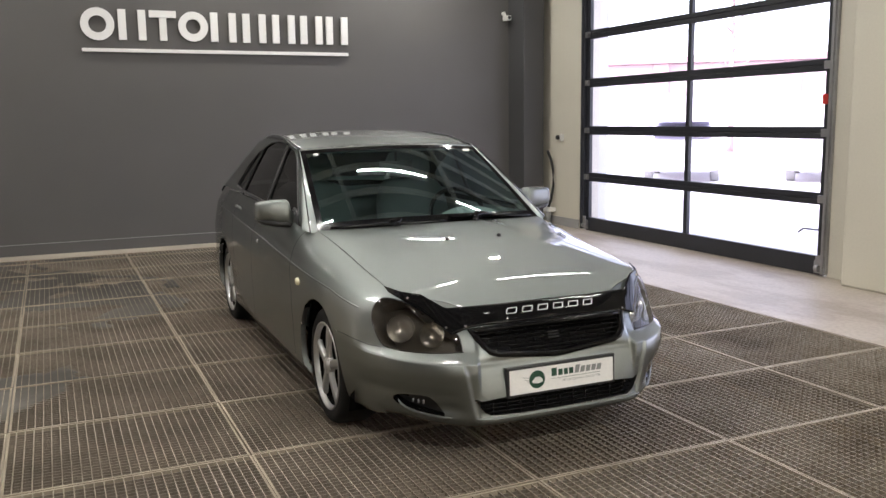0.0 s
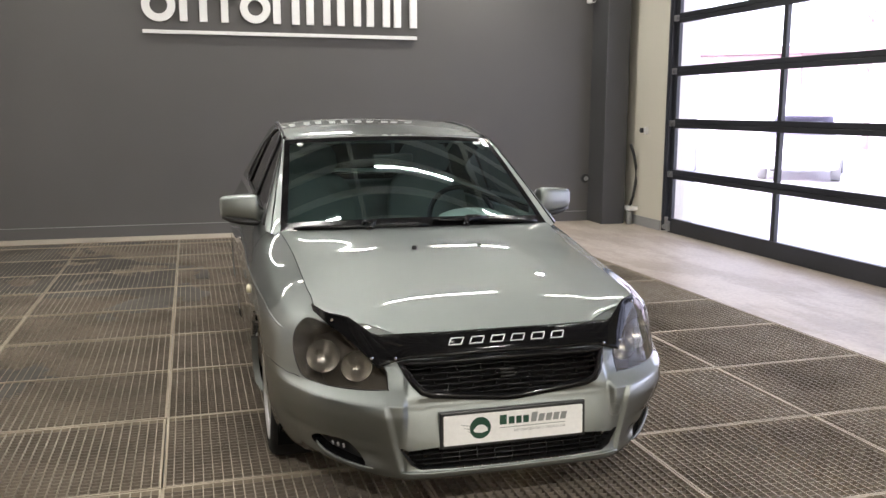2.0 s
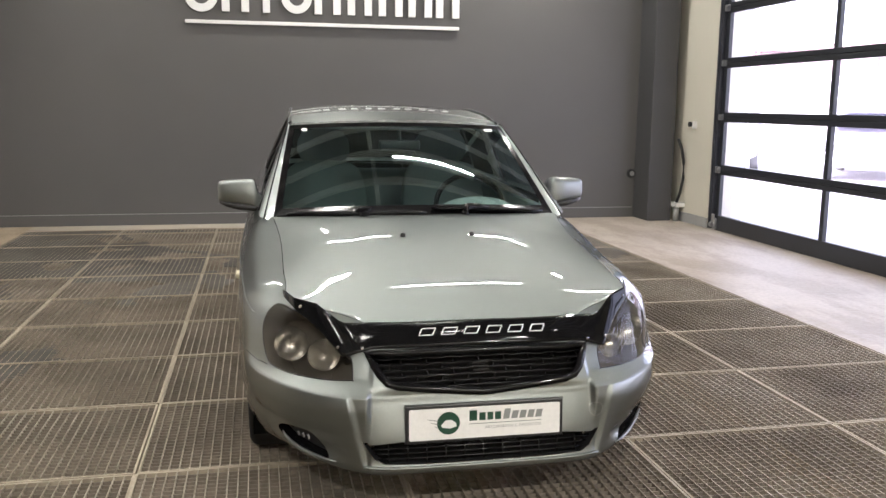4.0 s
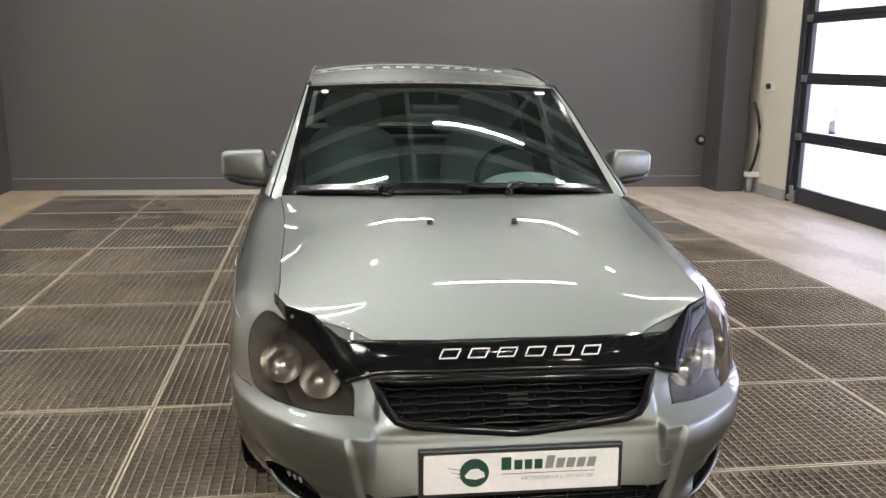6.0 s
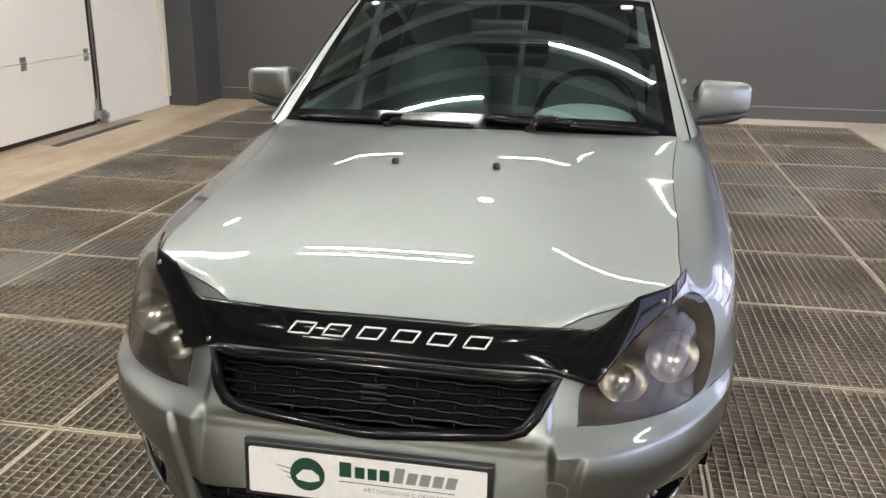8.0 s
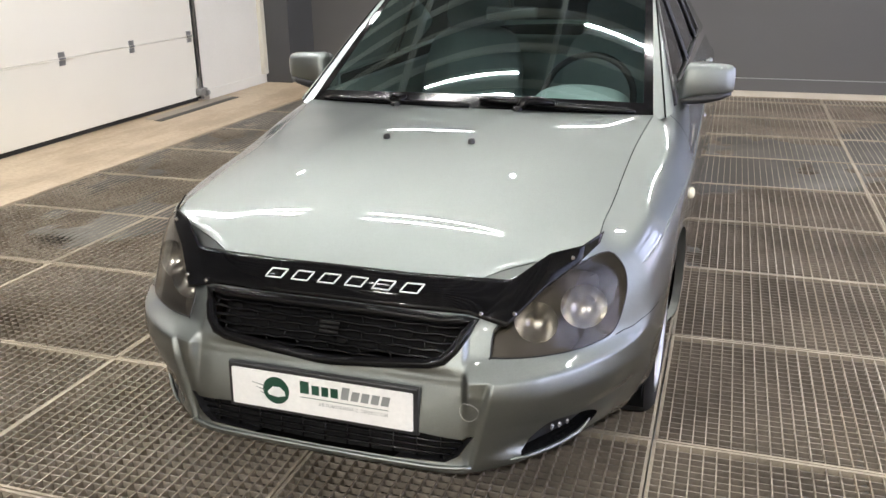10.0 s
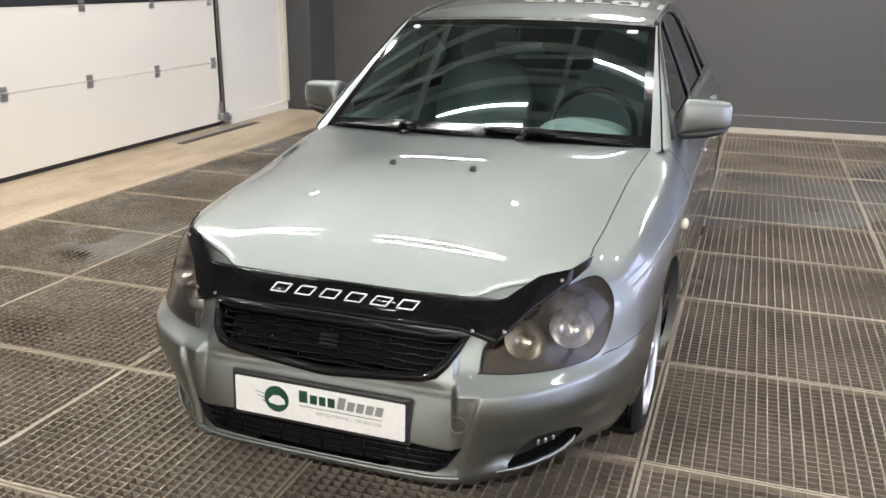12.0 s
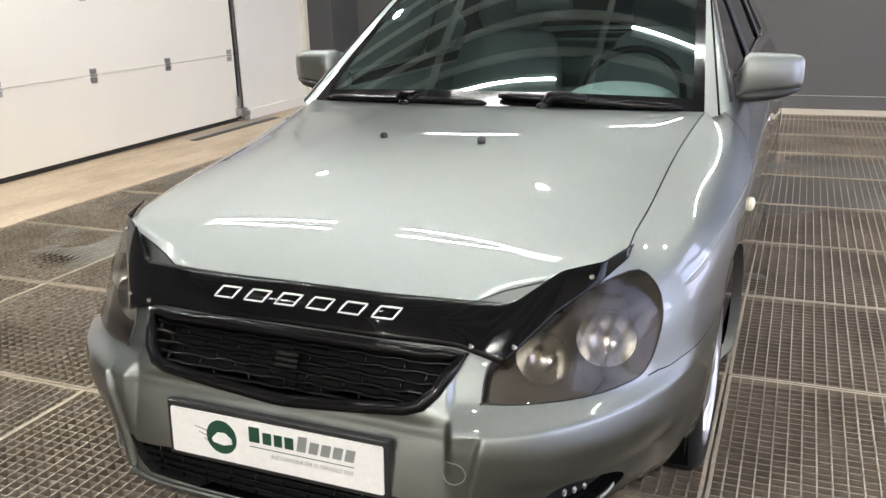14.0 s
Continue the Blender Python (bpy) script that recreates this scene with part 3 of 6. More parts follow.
def build_lights():
    """Linear tube luminaires and round spots under the ceiling, several of them unseen added fill."""
    # the pair at y -5.2 is invented, to light the south wall and bumper
    spots = [(-3.1, 4.3, 12), (-0.4, 4.3, 26), (2.5, 4.3, 26), (-2.4, -1.5, 5), (2.4, -1.5, 5), (0.6, -0.9, 5), (-1.3, -1.2, 4), (-1.6, -2.8, 6), (1.4, -2.8, 8), (-1.6, -5.2, 160), (1.6, -5.2, 160)]
    # rows at y 0.7 to 0.9 and 6.9 are added fill
    rows = [(0.9, 3.0, 24), (2.5, 2.7, 18), (-0.95, 2.2, 17), (-0.95, 2.42, 17), (-2.7, 2.2, 24), (-2.7, 2.42, 24), (-3.3, 0.9, 30), (0.0, 0.7, 16), (2.6, 0.7, 22), (-2.3, 6.9, 20), (0.1, 6.9, 26), (2.4, 6.9, 52)]
    first = None
    for x, y, power in rows:
        L = 1.2
        if first is None:
            first = thing("tube_light", "long white linear tube light under the ceiling, some added as fill", "ceiling light", (x, y, 3.9), "hall tube lights")
            b = a_box(-L / 2, L / 2, -0.06, 0.06, 0.01, 0.06, 0.006)
            for u in (-0.45, 0.45):
                tube(b, [(u, 0, 0.05), (u, 0, TOP - 3.9)], 0.004, 6)
            part("housing", b, "white_plastic", first)
            part("diffuser", a_box(-L / 2 + 0.01, L / 2 - 0.01, -0.018, 0.018, -0.008, 0.009, 0.004), "tube", first, "lit white diffuser")
        else:
            copy_thing(first, pose(x, y, 3.9))
        d = bpy.data.lights.new("tube_and_fill_lamp", "AREA")
        d.shape, d.size, d.size_y, d.energy, d.color = "RECTANGLE", L, 0.025, power, (1.0, 0.968, 0.91)
        new("tube_and_fill_lamp", d).matrix_world = pose(x, y, 3.885)
    first = None
    for x, y, power in spots:
        if first is None:
            first = thing("spot_light", "small round ceiling spot light, some added as fill", "ceiling light", (x, y, 3.98), "hall spot lights")
            part("housing", lathe(bmesh.new(), [(0.0, 0.22), (0.07, 0.22), (0.09, 0.02), (0.085, 0.0), (0.0, 0.01)], "z", (0, 0, 0), 24), "white_plastic", first, smooth=True)
        else:
            copy_thing(first, pose(x, y, 3.98))
        d = bpy.data.lights.new("spot_and_fill_lamp", "AREA")
        d.shape, d.size, d.energy, d.color = "DISK", 0.13, power, (1.0, 0.965, 0.895)
        new("spot_and_fill_lamp", d).matrix_world = pose(x, y, 3.965)


def build_outside():
    structure("ground", a_box(X1 + 0.36, 400, -300, 300, -0.6, -0.06), "snow", "trodden white snow on the yard outside", "ground")
    # outer wall that juts out beside the gate
    structure("wall_outer", a_box(X1 + 0.26, X1 + 0.42, 6.56, 6.9, -0.06, TOP), "outer_wall", "pale lavender outer wall beside the gate", "wall")
    turn = -43
    house = thing("building", "low pale pinkish building with brown piers across the yard", "building", (31, 32, -0.1))
    house.rotation_euler = (0, 0, radians(turn))
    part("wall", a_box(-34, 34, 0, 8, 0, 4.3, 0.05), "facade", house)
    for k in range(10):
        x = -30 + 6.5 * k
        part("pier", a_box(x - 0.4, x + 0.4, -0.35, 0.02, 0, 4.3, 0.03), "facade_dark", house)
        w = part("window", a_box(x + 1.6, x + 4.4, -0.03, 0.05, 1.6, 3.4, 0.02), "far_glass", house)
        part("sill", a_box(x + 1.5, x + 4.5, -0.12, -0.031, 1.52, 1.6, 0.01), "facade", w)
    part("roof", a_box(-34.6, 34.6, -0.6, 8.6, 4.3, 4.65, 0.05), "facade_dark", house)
    # snow heaped up before the building
    bm = bmesh.new()
    rows = []
    for j in range(9):
        v = j / 8
        rows.append([bm.verts.new((-30 + i * 0.75, -9 + 7 * v, -0.05 + (2.7 + 0.9 * noise.noise(Vector((i * 0.13, 1.7, 0))) + 0.25 * noise.noise(Vector((i * 0.5, j * 0.4, 4)))) * math.sin(v * math.pi) ** 0.8)) for i in range(81)])
    for r0, r1 in zip(rows, rows[1:]):
        for i in range(80):
            bm.faces.new((r0[i], r0[i + 1], r1[i + 1], r1[i]))
    bank = part("snow_bank", bm, "snow", None, smooth=True)
    bank.matrix_world = pose(31, 32, -0.06, 0, 0, turn)
    tagged(bank, "heaped white snow bank before the building", "snow", kind="stuff")
    # bare trees before the bank
    first = None
    for x, y, r in ((17.5, 27.5, 0), (24.0, 25.0, 70), (30.0, 21.5, 150)):
        if first is None:
            first = thing("tree", "bare reddish-brown tree standing in the snowy yard", "tree", (x, y, -0.1), "trees in the yard")
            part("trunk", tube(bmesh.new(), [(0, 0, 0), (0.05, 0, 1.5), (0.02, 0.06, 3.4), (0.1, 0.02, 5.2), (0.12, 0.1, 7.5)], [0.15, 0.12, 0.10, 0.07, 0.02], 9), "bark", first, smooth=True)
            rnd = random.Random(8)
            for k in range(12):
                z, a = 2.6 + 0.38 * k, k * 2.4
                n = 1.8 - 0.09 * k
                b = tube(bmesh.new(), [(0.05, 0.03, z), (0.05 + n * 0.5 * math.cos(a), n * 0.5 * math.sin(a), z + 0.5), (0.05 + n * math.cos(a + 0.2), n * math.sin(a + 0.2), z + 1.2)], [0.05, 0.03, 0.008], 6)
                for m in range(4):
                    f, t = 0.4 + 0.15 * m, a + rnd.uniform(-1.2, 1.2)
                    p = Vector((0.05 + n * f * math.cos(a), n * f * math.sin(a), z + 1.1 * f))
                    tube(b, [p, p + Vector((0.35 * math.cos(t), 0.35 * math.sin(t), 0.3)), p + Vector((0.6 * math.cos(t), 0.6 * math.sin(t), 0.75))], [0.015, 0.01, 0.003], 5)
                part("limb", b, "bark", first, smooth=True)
        else:
            copy_thing(first, pose(x, y, -0.1, 0, 0, r))
    first = None
    for x, y, r in ((9.6, 15.8, 232), (12.6, 14.3, 228), (15.2, 12.2, 221), (18.2, 10.2, 226), (20.5, 7.0, 215)):
        if first is None:
            first = thing("parked_car", "pale parked car standing in the snowy yard", "car", (x, y, -0.06), "cars in the yard")
            first.rotation_euler = (0, 0, radians(r))
            b = bmesh.new()
            slab(b, [(-2.1, 0.3), (2.05, 0.3), (2.15, 0.55), (2.0, 0.78), (1.0, 0.92), (0.35, 1.38), (-1.1, 1.42), (-1.9, 0.95), (-2.15, 0.85)], 1.66, lambda u, v, d: (u, d - 0.83, v), 0.06)
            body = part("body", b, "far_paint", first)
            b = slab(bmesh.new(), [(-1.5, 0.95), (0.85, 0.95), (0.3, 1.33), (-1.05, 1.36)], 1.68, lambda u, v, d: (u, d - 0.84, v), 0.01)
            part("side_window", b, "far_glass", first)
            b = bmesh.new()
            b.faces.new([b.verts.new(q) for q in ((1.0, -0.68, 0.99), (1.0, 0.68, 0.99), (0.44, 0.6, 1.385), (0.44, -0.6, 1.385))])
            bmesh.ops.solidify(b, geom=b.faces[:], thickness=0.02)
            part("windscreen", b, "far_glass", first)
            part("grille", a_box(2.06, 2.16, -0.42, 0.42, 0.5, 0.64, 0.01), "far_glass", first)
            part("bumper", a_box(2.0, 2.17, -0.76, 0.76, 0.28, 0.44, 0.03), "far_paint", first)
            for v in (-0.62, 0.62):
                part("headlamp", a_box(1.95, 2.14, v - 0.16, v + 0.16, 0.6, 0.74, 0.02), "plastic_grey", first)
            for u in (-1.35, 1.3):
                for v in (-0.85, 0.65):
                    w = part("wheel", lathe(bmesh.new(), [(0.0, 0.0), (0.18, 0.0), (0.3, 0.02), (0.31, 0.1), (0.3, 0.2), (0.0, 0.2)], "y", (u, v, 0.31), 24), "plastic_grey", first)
        else:
            copy_thing(first, pose(x, y, -0.06, 0, 0, r))


build_gate("window_1", 0)
build_gate("window_2", -5.1)
build_mud()
build_sectional_door()
build_sign()
build_fittings()
build_lights()
build_outside()


# ---- the car ----
M.update({
    "paint": car_paint(),
    "gloss_black": plain("gloss_black_plastic", (0.005, 0.005, 0.0055), 0.08, spec=0.25),
    "satin_black": surface("satin_black_plastic", (0.02, 0.02, 0.021), 0.34, vary=0.2, fine=120, bumpy=0.05),
    "deep_black": plain("deep_black_plastic", (0.007, 0.007, 0.007), 0.8, spec=0.15),
    "grille_black": plain("moulded_black_plastic", (0.004, 0.004, 0.0045), 0.2, spec=0.22),
    "void": plain("unlit_black_liner", (0.005, 0.005, 0.005), 0.95, spec=0.05),
    "tyre": surface("tyre_rubber", (0.013, 0.0125, 0.012), 0.7, vary=0.25, fine=70, spec=0.25),
    "alloy": surface("silver_alloy", (0.6, 0.6, 0.6), 0.34, 0.9, vary=0.08, fine=90, bumpy=0.02),
    "chrome": plain("bright_chrome", (0.8, 0.8, 0.82), 0.06, 1.0),
    "reflector": plain("headlamp_reflector", (0.46, 0.45, 0.43), 0.22, 0.9),
    "lamp_dark": surface("dark_lamp_bezel", (0.009, 0.0088, 0.0085), 0.4, vary=0.1, bumpy=0.0),
    "lamp_back": surface("grey_lamp_housing", (0.13, 0.117, 0.10), 0.45, 0.3, vary=0.08, bumpy=0.0),
    "smoke": pane_glass("smoked_lamp_lens", (0.82, 0.79, 0.745), 0.55, 0.03),
    "screen": pane_glass("green_tinted_windscreen", (0.70, 0.92, 0.88), 2.5, shine=(0.80, 1.0, 0.98)),
    "tint": pane_glass("dark_tinted_glass", (0.07, 0.085, 0.083), 1.0),
    "plate_white": plain("white_plate", (0.85, 0.84, 0.81), 0.4, coat=0.3),
    "plate_green": plain("dark_green_print", (0.012, 0.06, 0.035), 0.4),
    "plate_grey": plain("grey_print", (0.25, 0.26, 0.25), 0.5),
    "amber": plain("pale_amber_lens", (0.82, 0.76, 0.56), 0.2, coat=0.5),
    "led": plain("white_lamp_lens", (0.5, 0.5, 0.52), 0.15, coat=0.5),
    "cabin": surface("dark_grey_cabin_plastic", (0.17, 0.205, 0.2), 0.6, vary=0.15),
    "seat": surface("dark_seat_fabric", (0.13, 0.16, 0.16), 0.85, vary=0.2, fine=120),
    "white_mark": plain("white_paint_mark", (0.8, 0.8, 0.8), 0.4),
})


def pchip(xs, ys, x):
    """Shape-preserving cubic through (xs, ys); ys may have columns."""
    xs, ys, x = np.asarray(xs, float), np.asarray(ys, float), np.asarray(x, float)
    flat = ys.ndim == 1
    y = ys[:, None] if flat else ys
    h = np.diff(xs)[:, None]
    d = np.diff(y, axis=0) / h
    m = np.zeros_like(y)
    m[0], m[-1] = d[0], d[-1]
    w1, w2 = 2 * h[1:] + h[:-1], h[1:] + 2 * h[:-1]
    same = d[:-1] * d[1:] > 0
    safe0, safe1 = np.where(same, d[:-1], 1), np.where(same, d[1:], 1)
    m[1:-1] = np.where(same, (w1 + w2) / (w1 / safe0 + w2 / safe1), 0)
    i = np.clip(np.searchsorted(xs, x, side="right") - 1, 0, len(xs) - 2)
    hh = (xs[i + 1] - xs[i])[:, None]
    t = (x - xs[i])[:, None] / hh
    r = (1 + 2 * t) * (1 - t) ** 2 * y[i] + t * (1 - t) ** 2 * hh * m[i] + t * t * (3 - 2 * t) * y[i + 1] + t * t * (t - 1) * hh * m[i + 1]
    return r[:, 0] if flat else r


def smooth01(a, b, x):
    t = np.clip((x - a) / (b - a), 0, 1)
    return t * t * (3 - 2 * t)


# plan outline of the body at its widest, from the middle of the nose round to the tail
PLAN = [(0, -.035), (.18, -.033), (.32, -.027), (.40, -.012), (.50, .03), (.60, .105), (.66, .17), (.715, .26), (.75, .34), (.785, .48),
        (.81, .70), (.82, .95), (.825, 1.42), (.825, 1.7), (.825, 2.6), (.825, 3.4), (.81, 3.8), (.75, 4.08), (.52, 4.18), (0, 4.22)]
# upright sections: index into the outline, heights, and how far each height stands in from the outline
SECTIONS = [
    (0, (.18, .206, .234, .32, .43, .455, .468, .49, .56, .614, .656), (.10, .03, 0, .014, .040, .049, .056, .066, .10, .142, .192)),
    (2.72, (.18, .206, .234, .32, .43, .458, .472, .50, .565, .614, .656), (.10, .03, 0, .005, .022, .030, .038, .055, .094, .140, .190)),
    (2.97, (.18, .206, .234, .33, .43, .468, .474, .508, .567, .616, .658), (.10, .035, .008, .006, 0, .010, .018, .066, .107, .150, .196)),
    (4, (.18, .206, .234, .33, .43, .469, .475, .509, .575, .630, .680), (.12, .06, .034, .016, 0, .007, .013, .062, .105, .150, .200)),
    (6, (.178, .206, .234, .33, .43, .476, .482, .51, .58, .65, .712), (.15, .098, .066, .028, 0, .005, .009, .040, .072, .110, .158)),
    (7, (.176, .206, .235, .33, .43, .48, .486, .51, .59, .66, .724), (.155, .104, .072, .030, 0, .004, .008, .030, .056, .085, .122)),
    (8, (.175, .205, .238, .33, .43, .482, .49, .51, .60, .67, .734), (.15, .10, .068, .028, 0, .002, .006, .022, .044, .072, .128)),
    (9, (.165, .2, .25, .34, .44, .49, .51, .545, .63, .70, .755), (.11, .07, .04, .012, 0, 0, .001, .005, .02, .06, .155)),
    (11, (.17, .2, .26, .36, .46, .53, .56, .62, .70, .77, .82), (.05, .02, .005, 0, 0, 0, 0, .003, .02, .07, .18)),
    (12, (.17, .2, .27, .38, .5, .58, .62, .69, .78, .85, .90), (.05, .02, .01, .005, 0, 0, 0, .005, .025, .07, .145)),
    (13, (.17, .2, .27, .38, .5, .59, .63, .71, .80, .87, .93), (.05, .02, .01, .005, 0, 0, 0, .008, .03, .055, .09)),
    (15, (.17, .2, .28, .4, .52, .61, .65, .73, .82, .90, .965), (.06, .02, .01, .005, 0, 0, 0, .01, .03, .055, .085)),
    (17, (.2, .24, .3, .4, .52, .61, .65, .73, .82, .90, .96), (.06, .02, 0, 0, 0, 0, 0, .01, .03, .06, .1)),
    (19, (.2, .24, .3, .4, .52, .61, .65, .73, .82, .90, .96), (.06, .02, 0, 0, 0, 0, 0, .01, .03, .06, .1)),
]
CREASE_Y, CREASE_Z = [.3, .40, .74, 1.25, 2.15, 3.6, 4.2], [.636, .651, .693, .725, .777, .842, .862]
VT = 10.0                       # the top edge
_plan = np.array(PLAN)
_s = np.concatenate([[0], np.cumsum(np.hypot(*np.diff(_plan, axis=0).T))])
S_END = _s[-1]
_sec_s = np.array([np.interp(i, np.arange(len(_s)), _s) for i, _, _ in SECTIONS])
_sec_z = np.array([z for _, z, _ in SECTIONS])
_sec_i = np.array([w for _, _, w in SECTIONS])


def along_rows(y, v):
    """The same cubic for many rows at once, knots at 0, 1, 2 and so on: row i of y at v[i]."""
    d = np.diff(y, axis=1)
    m = np.empty_like(y)
    m[:, 0], m[:, -1] = d[:, 0], d[:, -1]
    a, b = d[:, :-1], d[:, 1:]
    ok = a * b > 0
    m[:, 1:-1] = np.where(ok, 2 * a * b / np.where(ok, a + b, 1), 0)
    i = np.clip(v.astype(int), 0, y.shape[1] - 2)
    r = np.arange(len(v))
    t = v - i
    return (1 + 2 * t) * (1 - t) ** 2 * y[r, i] + t * (1 - t) ** 2 * m[r, i] + t * t * (3 - 2 * t) * y[r, i + 1] + t * t * (t - 1) * m[r, i + 1]


def skin(s, v):
    """Places on the body's skin for arrays s (along the outline) and v (0 sill to VT top edge)."""
    s, v = np.atleast_1d(np.asarray(s, float)), np.atleast_1d(np.asarray(v, float))
    sc = np.clip(s, 0, S_END)
    c = pchip(_s, _plan, sc)
    e = 0.004
    c0, c1 = pchip(_s, _plan, np.clip(sc - e, 0, S_END)), pchip(_s, _plan, np.clip(sc + e, 0, S_END))
    t = c1 - c0
    t[sc < e] = (1, 0)
    t /= np.hypot(t[:, 0], t[:, 1])[:, None]
    n = np.stack([t[:, 1], -t[:, 0]], 1)
    zk, wk = pchip(_sec_s, _sec_z, sc), pchip(_sec_s, _sec_i, sc)
    vc = np.clip(v, 0, VT)
    z, w = along_rows(zk, vc), along_rows(wk, vc)
    x, y = c[:, 0] - n[:, 0] * w, c[:, 1] - n[:, 1] * w
    # the middle of the bumper lies a little deeper than its corners; a crease runs along the flank
    d = 0.014 * (1 - smooth01(.412, .426, x + (z - .34) * -.22)) * smooth01(.2, .26, z) * (1 - smooth01(.445, .50, z)) * (y < .3)
    zc = np.interp(y, CREASE_Y, CREASE_Z)
    d = d - 0.006 * np.exp(-((z - zc) / np.where(z < zc, .06, .02)) ** 2) * smooth01(.42, .6, y)
    # a soft hollow above the lamp recess in the bumper's corner
    d = d + 0.010 * np.exp(-((z - .335) / .02) ** 2) * smooth01(.44, .52, x) * (1 - smooth01(.3, .5, y)) * (y < .6)
    d = d + 0.022 * np.exp(-((x - .51) / .05) ** 2 - ((z - .282 - .1 * (x - .51)) / .024) ** 2) * (y < .4)
    return np.stack([x - n[:, 0] * d, y - n[:, 1] * d, z], 1)


def skin_normal(s, v):
    e = 0.02
    a = skin(np.asarray(s) + .003, v) - skin(np.asarray(s) - .003, v)
    b = skin(s, np.clip(np.asarray(v) + e, 0, VT)) - skin(s, np.clip(np.asarray(v) - e, 0, VT))
    n = np.cross(a, b)
    return n / np.linalg.norm(n, axis=1)[:, None]


_TS, _TV = np.linspace(0, S_END, 640), np.linspace(0, VT, 181)
_T = skin(np.repeat(_TS, 181), np.tile(_TV, 640)).reshape(640, 181, 3)


def v_of(s, z):
    f = min(max(s, 0), S_END) / S_END * 639
    i = min(int(f), 638)
    f -= i
    return float((1 - f) * np.interp(z, _T[i, :, 2], _TV) + f * np.interp(z, _T[i + 1, :, 2], _TV))


def _locate(value, z, axis, lo, hi):
    prev = None
    for i in range(int(lo / S_END * 639), int(hi / S_END * 639) + 1):
        v = np.interp(z, _T[i, :, 2], _TV)
        p = np.interp(v, _TV, _T[i, :, axis])
        if p >= value:
            if prev is None:
                return _TS[i], v
            f = (value - prev) / (p - prev)
            s = _TS[i - 1] + f * (_TS[i] - _TS[i - 1])
            return s, v_of(s, z)
        prev = p
    return _TS[i], v


def front(x, z):
    """(s, v) of the skin point that shows at (x, z) from the front."""
    return (x, v_of(x, z)) if x <= 0 else _locate(x, z, 0, 0, 1.25)


def flank(y, z):
    """(s, v) of the skin point that shows at (y, z) from the side."""
    return _locate(y, z, 1, 0.4, S_END - 0.55)


def closed_curve(points, steps=4):
    """A smooth closed outline through points."""
    n, out = len(points), []
    for i in range(n):
        p0, p1, p2, p3 = (np.array(points[(i + k - 1) % n]) for k in range(4))
        for k in range(steps):
            t = k / steps
            out.append(tuple(0.5 * (2 * p1 + (p2 - p0) * t + (2 * p0 - 5 * p1 + 4 * p2 - p3) * t * t + (3 * p1 - p0 - 3 * p2 + p3) * t ** 3)))
    return out


def inside(poly, x, y):
    c, j = False, len(poly) - 1
    for i in range(len(poly)):
        if (poly[i][1] > y) != (poly[j][1] > y) and x < (poly[j][0] - poly[i][0]) * (y - poly[i][1]) / (poly[j][1] - poly[i][1]) + poly[i][0]:
            c = not c
        j = i
    return c


def grid_bm(us, vs):
    bm = bmesh.new()
    rows = [[bm.verts.new((u, v, 0)) for u in us] for v in vs]
    for r0, r1 in zip(rows, rows[1:]):
        for i in range(len(us) - 1):
            bm.faces.new((r0[i], r0[i + 1], r1[i + 1], r1[i]))
    return bm


def score(bm, poly):
    """Cuts the flat grid along an outline, so that faces lie wholly in or out of it."""
    x0, x1 = min(p[0] for p in poly), max(p[0] for p in poly)
    y0, y1 = min(p[1] for p in poly), max(p[1] for p in poly)

    def meets(f, a0, a1, b0, b1):
        xs, ys = [v.co.x for v in f.verts], [v.co.y for v in f.verts]
        return max(xs) >= a0 and min(xs) <= a1 and max(ys) >= b0 and min(ys) <= b1
    near = [f for f in bm.faces if meets(f, x0, x1, y0, y1)]
    for a, b in zip(poly, poly[1:] + poly[:1]):
        if abs(a[0] - b[0]) + abs(a[1] - b[1]) < 1e-7:
            continue
        hit = [f for f in near if f.is_valid and meets(f, min(a[0], b[0]) - 1e-6, max(a[0], b[0]) + 1e-6, min(a[1], b[1]) - 1e-6, max(a[1], b[1]) + 1e-6)]
        if not hit:
            continue
        geom = list({e for f in hit for e in f.edges}) + list({v for f in hit for v in f.verts}) + hit
        r = bmesh.ops.bisect_plane(bm, geom=geom, dist=1e-6, plane_co=(a[0], a[1], 0), plane_no=(b[1] - a[1], a[0] - b[0], 0))
        near = [f for f in near if f.is_valid] + [g for g in r["geom"] if isinstance(g, bmesh.types.BMFace)]
        near = list(dict.fromkeys(near))


def keep_faces(bm, test):
    dead = [f for f in bm.faces if not test(f.calc_center_median())]
    bmesh.ops.delete(bm, geom=dead, context="FACES")
    return bm


def mapped(bm, place, offset=0.0, mirror=False, both=False):
    """A new bmesh with the flat (s, v) grid laid onto the skin, on one side, the other or both."""
    vs = list(bm.verts)
    s, v = np.array([q.co.x for q in vs]), np.array([q.co.y for q in vs])
    p = place(s, v)
    if offset:
        p = p + skin_normal(s, v) * offset
    out = bmesh.new()
    idx = {q: i for i, q in enumerate(vs)}
    for sign in ((1, -1) if both else ((-1,) if mirror else (1,))):
        made = [out.verts.new((sign * a[0], a[1], a[2])) for a in p]
        for f in bm.faces:
            c = [made[idx[q]] for q in f.verts]
            out.faces.new(c if sign > 0 else c[::-1])
    if both:
        bmesh.ops.remove_doubles(out, verts=[q for q in out.verts if abs(q.co.x) < 1e-4], dist=2e-4)
    return out


def subset(bm, test):
    """A copy of the flat grid that keeps the faces whose centre passes the test."""
    return keep_faces(bm.copy(), test)


